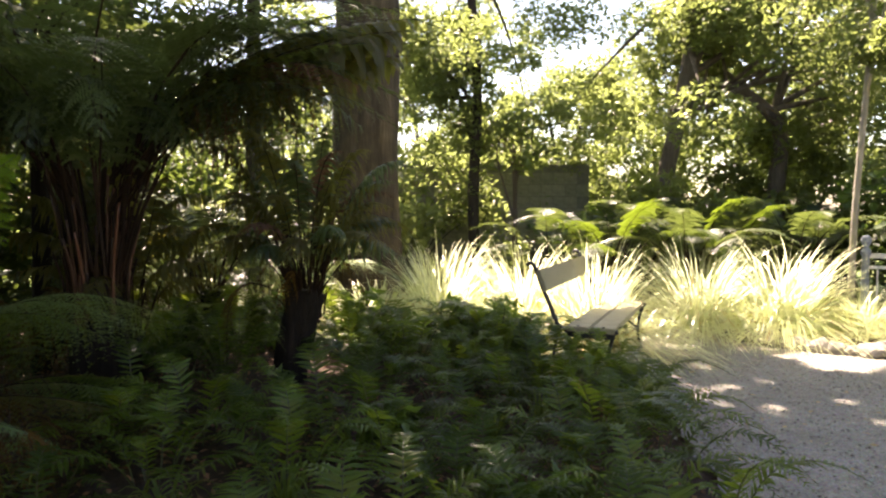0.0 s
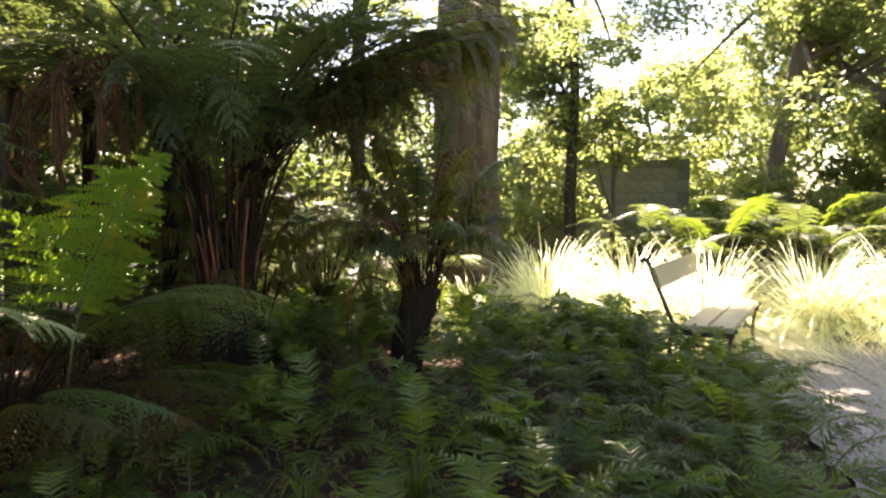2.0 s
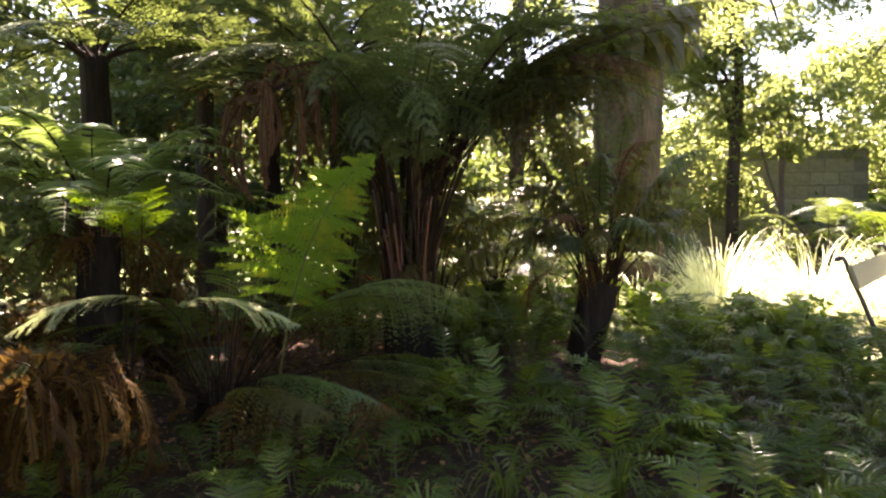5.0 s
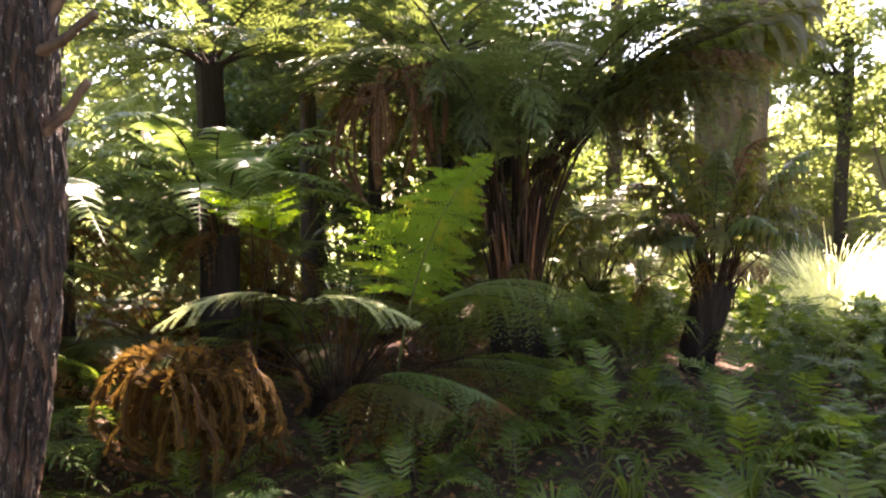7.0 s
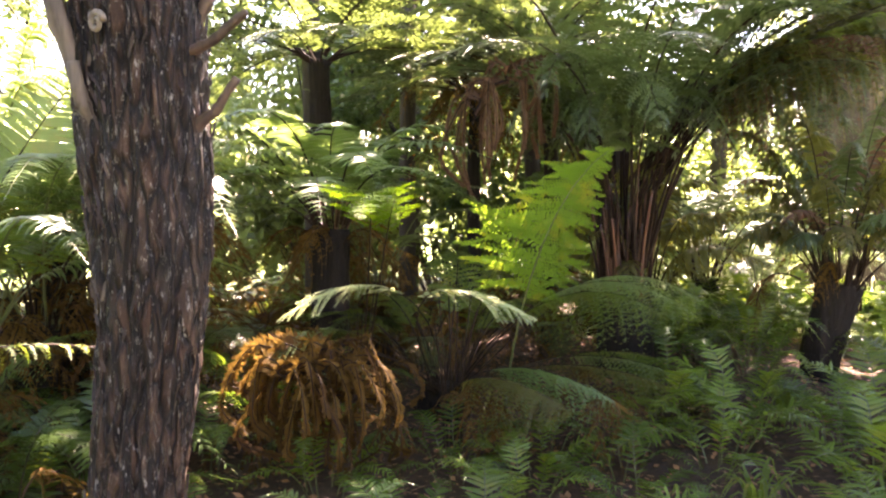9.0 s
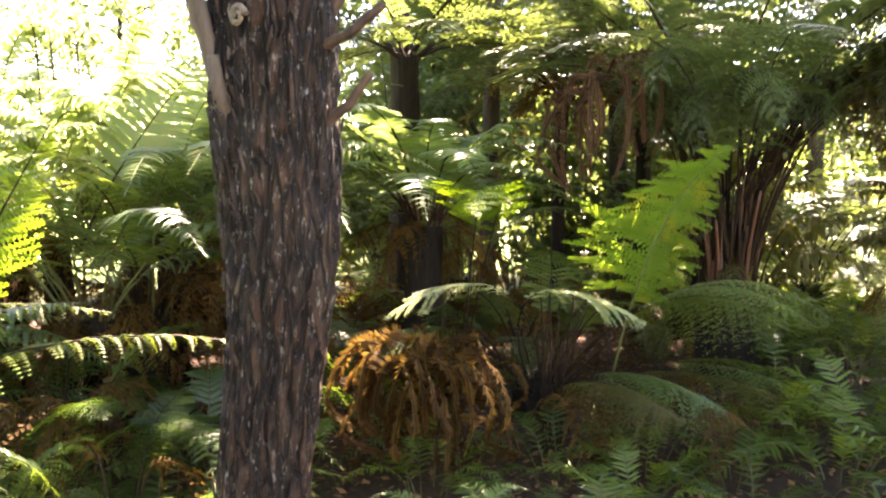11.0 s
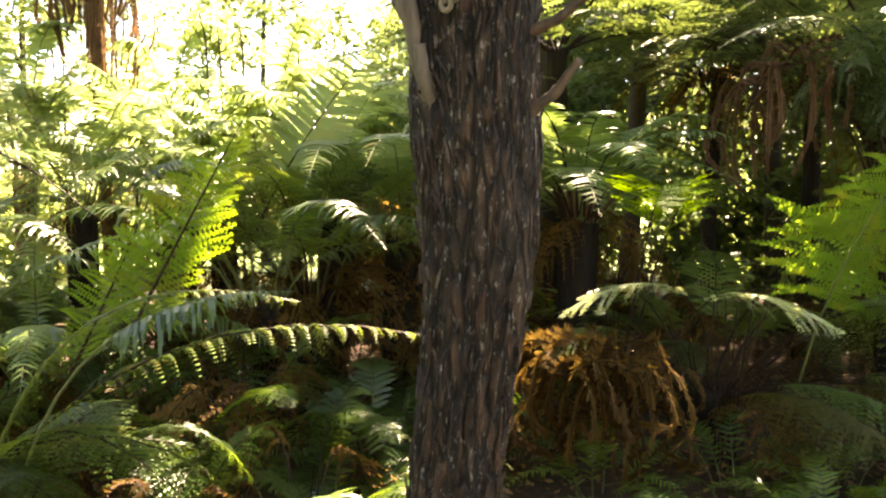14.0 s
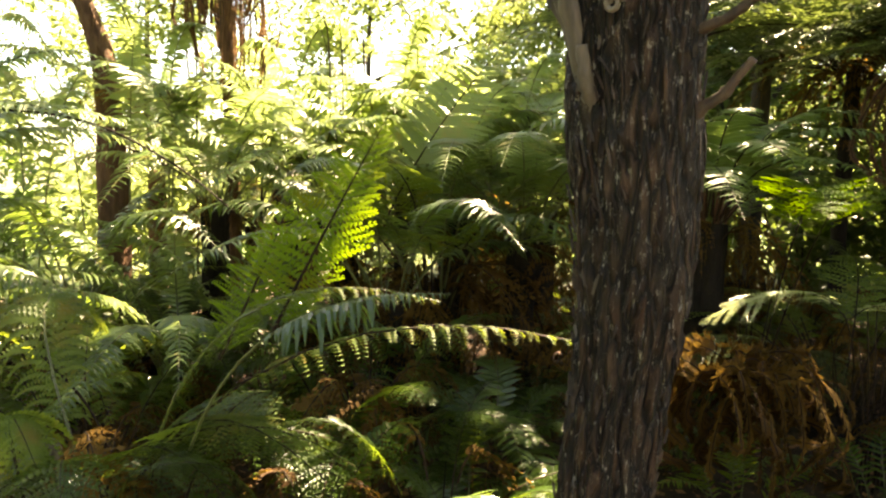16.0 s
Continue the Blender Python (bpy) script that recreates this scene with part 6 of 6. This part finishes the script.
def pebbles(count, seed):
    """Loose grit on the gravel."""
    rng = random.Random(seed)
    v, f = [], []
    for _ in range(count):
        x, y = rng.uniform(1.25, 5.0), 2.4 + 3.6 * rng.random() ** 1.3
        s = rng.uniform(0.004, 0.011)
        c, a = Vector((x, y, 0.012)), rng.uniform(0, 6.3)
        d, e = Vector((math.cos(a), math.sin(a), 0)) * s * rng.uniform(0.9, 1.6), Vector((-math.sin(a), math.cos(a), 0)) * s
        o = len(v)
        v += [c + d, c + e, c - d, c - e, c + UP * s * rng.uniform(0.5, 0.9) + d * rng.uniform(-0.3, 0.3)]
        f += [(o, o + 1, o + 4), (o + 1, o + 2, o + 4), (o + 2, o + 3, o + 4), (o + 3, o, o + 4)]
    tagged(new("loose_grit", mesh_of("loose_grit", v, f, [M_GRIT])), "loose grey and brown grit on the path", "grit", kind="stuff")


pebbles(7000, 12)
litter(15000, 6)

# ---- trees behind ----
R = random.Random(500)
# stout pale trunk behind the tree ferns
R = random.Random(501)
# the crown is added out of view, its clumps placed to shade bed and gravel
tree((-0.85, 8.1, 0), [(0, 0, -0.1), (0, 0, 2.5), (0.03, 0, 5), (0.05, 0.1, 9)], 0.40, 0.3, [c for c in ((R.uniform(0.3, 2.9), R.uniform(-1.4, 2.4), 9 + R.uniform(-0.5, 0.5), 0.75, 0.5, 1.0) for _ in range(26)) if c[0] > 1.25 or c[1] < 1.6] + [(0.9, 2.2, 9.1, 0.5, 0.4, 1.0)] + [(-0.55, 2.0, 9.0, 0.42, 0.35, 0.7), (-0.1, 2.1, 9.1, 0.42, 0.35, 0.7), (0.4, 2.15, 9.0, 0.42, 0.35, 0.7), (-1.7, -0.3, 9.0, 0.5, 0.4, 1.2), (0.75, 1.5, 9.2, 0.5, 0.4, 1.6), (1.2, 1.6, 9.3, 0.5, 0.4, 1.6), (1.6, 3.2, 9.0, 0.6, 0.5, 1.0), (1.9, 3.5, 9.0, 0.35, 0.3, 0.5)] + [(R.uniform(-2.8, 1.8), R.uniform(-5.0, -1.6), 9.6 + R.uniform(-0.4, 0.4), 0.8, 0.4, 0.8) for _ in range(30)] + box_clumps(random.Random(1399), 12, (0.0, 0.95, 9.2), (0.9, 0.95, 0.4), 0.6), 11500, 0.2, M_LEAF_DARK, M_BARK_PALE, "tree with thick pale brown trunk and an added shading crown out of view", 501, 16, 0.8)
# slim dark tree before the wall
tree((0.49, 11.2, 0), [(0, 0, -0.1), (-0.02, 0, 1.5), (0.03, 0, 3.2), (-0.18, 0, 5.6)], 0.10, 0.06, clump_cloud(random.Random(901), 26, (0.1, 0.2, 3.6), (0.85, 0.5, 0.95), 0.5), 17000, 0.045, M_LEAF_TREE, M_BARK_DARK, "slim dark-trunked tree with small leaves", 502, 12, 0.35)
tree((1.08, 11.1, 0), [(0, 0, -0.1), (0.02, 0, 1.0), (0.0, 0, 2.2)], 0.05, 0.03, clump_cloud(random.Random(902), 12, (0.2, 0.0, 2.3), (0.45, 0.4, 0.35), 0.35), 1300, 0.07, M_LEAF_TREE, M_BARK_GREY, "young tree with thin green crown", 503, 6, 0.5)
# two leaning trees and a pale stem on the far side of the path
tree((3.2, 10.9, 0), [(0, 0, -0.1), (0.12, 0, 1.6), (0.35, 0, 2.8), (0.75, 0, 5.5)], 0.16, 0.09, clump_cloud(random.Random(903), 26, (0.5, 0.5, 3.7), (1.1, 0.7, 0.8), 0.6), 22000, 0.05, M_LEAF_TREE, M_BARK_GREY, "leaning grey-barked tree with light green leaves", 504, 12, 0.45)
tree((5.06, 11.1, 0), [(0, 0, -0.1), (0.02, 0, 1.5), (0.05, 0, 2.4), (-0.4, 0, 2.9), (-0.8, 0.1, 3.1)], 0.17, 0.06, clump_cloud(random.Random(904), 24, (0.2, 0.3, 3.7), (1.2, 0.8, 0.75), 0.62), 22000, 0.048, M_LEAF_SUN, M_BARK_GREY, "grey-barked tree with an arching limb", 505, 12, 0.5)
tree((4.15, 7.35, 0), [(0, 0, -0.1), (0.02, 0, 1.2), (0.1, 0, 2.6), (0.2, 0, 4.6)], 0.036, 0.025, clump_cloud(random.Random(905), 14, (0.3, 0.2, 3.6), (0.6, 0.5, 0.6), 0.45), 7000, 0.05, M_LEAF_SUN, M_BARK_SMOOTH, "slender pale-stemmed tree beside the fence", 506, 8, 0.6)
# screen of trees and bushes farther off
for i, (x, y, h, s, n, leaf) in enumerate(((2.0, 13.5, 3.6, 1.3, 7000, M_LEAF_SUN), (-2.6, 12.5, 4.2, 1.3, 6000, M_LEAF_TREE), (6.2, 12.5, 4.2, 1.5, 8000, M_LEAF_SUN), (9.0, 10.5, 4.2, 1.4, 6000, M_LEAF_SUN), (7.2, 8.6, 3.2, 1.0, 5000, M_LEAF_TREE), (-6.0, 9.5, 3.6, 1.4, 6000, M_LEAF_TREE), (-8.5, 7.5, 5.0, 1.4, 5000, M_LEAF_SUN), (-11.0, 6.0, 5.8, 1.5, 4200, M_LEAF_SUN), (-12.5, 3.0, 5.8, 1.5, 3600, M_LEAF_SUN), (-13.0, 0.0, 6.0, 1.6, 3600, M_LEAF_SUN), (-12.0, -3.0, 5.0, 1.4, 3500, M_LEAF_TREE), (4.6, 15.5, 5.0, 1.5, 6500, M_LEAF_SUN), (-0.6, 16.0, 5.0, 1.6, 6000, M_LEAF_SUN))):
    tree((x, y, 0), [(0, 0, -0.1), (R.uniform(-0.2, 0.2), 0, h * 0.4), (R.uniform(-0.3, 0.3), 0, h * 0.9)], 0.09, 0.02, clump_cloud(random.Random(945 + i), 22, (0, 0, h * 0.62), (s * 0.75, s * 0.6, h * 0.22), s * 0.45), int(n * 2.0), 0.062, leaf, M_BARK_DARK, "leafy tree lit from behind", 520 + i, 9, 0.3)
# tall canopy added out of view to shade the ferns
for i, (x, y, h, s, n) in enumerate(((-3.3, 7.5, 8.0, 1.7, 600), (-5.8, 6.6, 7.0, 1.6, 1200), (-2.0, 7.55, 10.0, 1.3, 600), (-7.5, 10.0, 9.5, 1.8, 4000), (-3.4, 6.4, 9.0, 1.1, 240), (-4.5, 4.3, 9.0, 1.05, 620), (-4.4, 5.5, 8.6, 0.5, 260))):
    tree((x, y, 0), [(0, 0, -0.1), (R.uniform(-0.2, 0.2), 0, h * 0.4), (0, 0, h * 0.95)], 0.09, 0.05, box_clumps(random.Random(985 + i), 20, (0, 0, h * 0.85), (s * 0.75, s * 0.7, 0.5), s * 0.35), n, 0.15, M_LEAF_DARK, M_BARK_DARK, "added tree whose unseen crown shades the ferns", 550 + i, 9, 0.6)
# dense trees close behind the tree ferns, in sunlit and shaded leaf colours
for i, (x, y, h) in enumerate(((-4.2, 7.9, 5.0), (-5.3, 7.0, 4.8), (-6.5, 7.4, 5.2))):
    tree((x, y, 0), [(0, 0, -0.1), (0.1, 0, h * 0.4), (0, 0, h * 0.85)], 0.08, 0.04, box_clumps(random.Random(1300 + i), 22, (0, 0, h * 0.68), (0.8, 0.6, h * 0.25), 0.45), 3800, 0.085, M_LEAF_SUN if x < -6 else M_LEAF_SHADE, M_BARK_DARK, "dense tree behind the tree ferns in sunlit leaf colour" if x < -6 else "dense tree behind the tree ferns in shaded leaf colour", 570 + i, 8, 0.4)
# dense hedge closing the view at eye height, its shrubs coloured lit and shaded
for i, (x, y, h) in enumerate(((-0.5, 11.5, 2.4), (2.6, 13.2, 3.0), (1.0, 13.4, 3.2), (3.9, 11.6, 2.6), (5.2, 11.2, 2.9), (6.6, 10.4, 2.6), (7.9, 9.6, 2.6), (5.9, 9.0, 1.6), (3.0, 10.0, 1.5), (-2.2, 10.4, 2.4), (-4.2, 9.4, 2.4), (-4.6, 6.4, 3.0), (-5.6, 5.7, 3.0), (-6.6, 6.6, 3.2), (-3.6, 7.2, 2.8), (-7.4, 4.8, 2.6), (-2.7, 7.4, 2.3), (-2.05, 8.4, 2.5), (-3.1, 8.6, 2.6))):
    cl = clump_cloud(random.Random(1025 + i), 16, (0, 0, h * 0.5), (0.7, 0.5, h * 0.22), 0.45)
    shrub((x, y, 0), cl, 2700 if x < -2 else 3800, 0.06, (M_LEAF_SUN if x < -5.5 else M_LEAF_SHADE) if x < -2 else (M_LEAF_SUN if x > 5 else M_LEAF_TREE), "tall dense bush behind the path", 720 + i)
# bushes below the trees
for i in range(26):
    a = -110 + 200 * i / 25
    d = R.uniform(9.5, 13.0)
    x, y = d * math.sin(radians(a)), d * math.cos(radians(a))
    if -0.4 < x < 3.2 and y < 10.6:
        continue
    cl = clump_cloud(random.Random(1065 + i), 10, (0, 0, 0.8), (0.6, 0.5, 0.35), 0.5)
    shrub((x, y, 0), cl, 1500, 0.09, (M_LEAF_DARK, M_LEAF_TREE, M_LEAF_SUN)[i % 3], "leafy bush under the trees", 600 + i)
# bushes in the same lit and shaded leaf colours
for i, (x, y) in enumerate(((-3.0, 6.6), (-4.3, 6.4), (-5.6, 5.6), (-2.0, 7.0), (-6.8, 4.8), (3.6, 9.9), (5.6, 9.6))):
    cl = clump_cloud(random.Random(1105 + i), 9, (0, 0, 0.9), (0.5, 0.4, 0.4), 0.42)
    shrub((x, y, 0), cl, 1500, 0.075, (M_LEAF_SUN if x < -5.5 else M_LEAF_SHADE) if x < -2 else (M_LEAF_DARK, M_LEAF_TREE)[i % 2], "leafy bush behind the ferns, leaf colour set for sun and shade", 640 + i)
# tall tree added behind the grasses, its unseen crown shading the ferns
tree((-1.36, 14.0, 0), [(0, 0, -0.1), (0, 0, 3.0), (0, 0, 5.8), (0.2, 0, 8.0)], 0.11, 0.05, box_clumps(random.Random(1402), 24, (2.46, -0.1, 8.3), (1.1, 0.6, 0.3), 0.5), 1700, 0.15, M_LEAF_DARK, M_BARK_DARK, "added dark-leaved tree behind the grasses, its shading crown unseen", 571, 9, 0.9)
# unseen trees added beside the walker to close the bed and cut skylight
for i, (x, y, h) in enumerate(((-3.6, -4.6, 5.6), (-6.4, -4.5, 5.8), (-9.2, -4.4, 5.6))):
    tree((x, y, 0), [(0, 0, -0.1), (0.1, 0, h * 0.4), (0, 0, h * 0.85)], 0.12, 0.05, box_clumps(random.Random(1410 + i), 26, (0, 0, h * 0.6), (1.2, 0.7, h * 0.34), 0.6), 2800, 0.17, M_LEAF_DARK, M_BARK_DARK, "unseen dense dark tree added at the bed's edge against skylight", 575 + i, 9, 0.3)
# wide crown added unseen over the path for shade, rooted behind the walker
tree((0.6, -4.4, 0), [(0, 0, -0.1), (-0.1, 0.2, 3.0), (-0.3, 0.8, 6.0), (-0.6, 2.0, 8.8)], 0.34, 0.2, box_clumps(random.Random(1400), 60, (-2.0, 7.4, 9.6), (6.2, 2.0, 0.4), 1.1), 7500, 0.26, M_LEAF_DARK, M_BARK_DARK, "unseen wide tree added to shade the path", 690, 14, 0.8)
# unseen trees added on the open side to close the clearing
for i, (x, y) in enumerate(((-6, -6), (-2, -7.5), (2.5, -7), (7, -5.5), (11, 0), (11.5, 5))):
    tree((x, y, 0), [(0, 0, -0.1), (0.1, 0, 2), (0, 0, 5)], 0.18, 0.08, clump_cloud(random.Random(1145 + i), 14, (0, 0, 4.0), (1.4, 1.2, 1.2), 1.0), 2500, 0.2, M_LEAF_TREE, M_BARK_DARK, "unseen leafy tree added to close the open side", 680 + i, 6, 0.4)


# ---- block wall under the trees ----
def block_wall():
    ob = tagged(new("wall_1", box_mesh("wall_1", 3.8, 0.16, 1.94, M_MORTAR, 0.004, 1)), "low grey block wall under the trees", "wall", kind="structure")
    ob.location = (0.55, 12.3, 0.97)
    me = box_mesh("block", 0.39, 0.19, 0.19, M_BLOCK, 0.006, 1)
    for j in range(9):
        for i in range(10):
            x = -1.9 + 0.2 + i * 0.4 - (0.2 if j % 2 else 0)
            if -1.75 < x < 1.75:
                part("block", me, ob, "", pose(x, 0, -0.865 + j * 0.2))


block_wall()
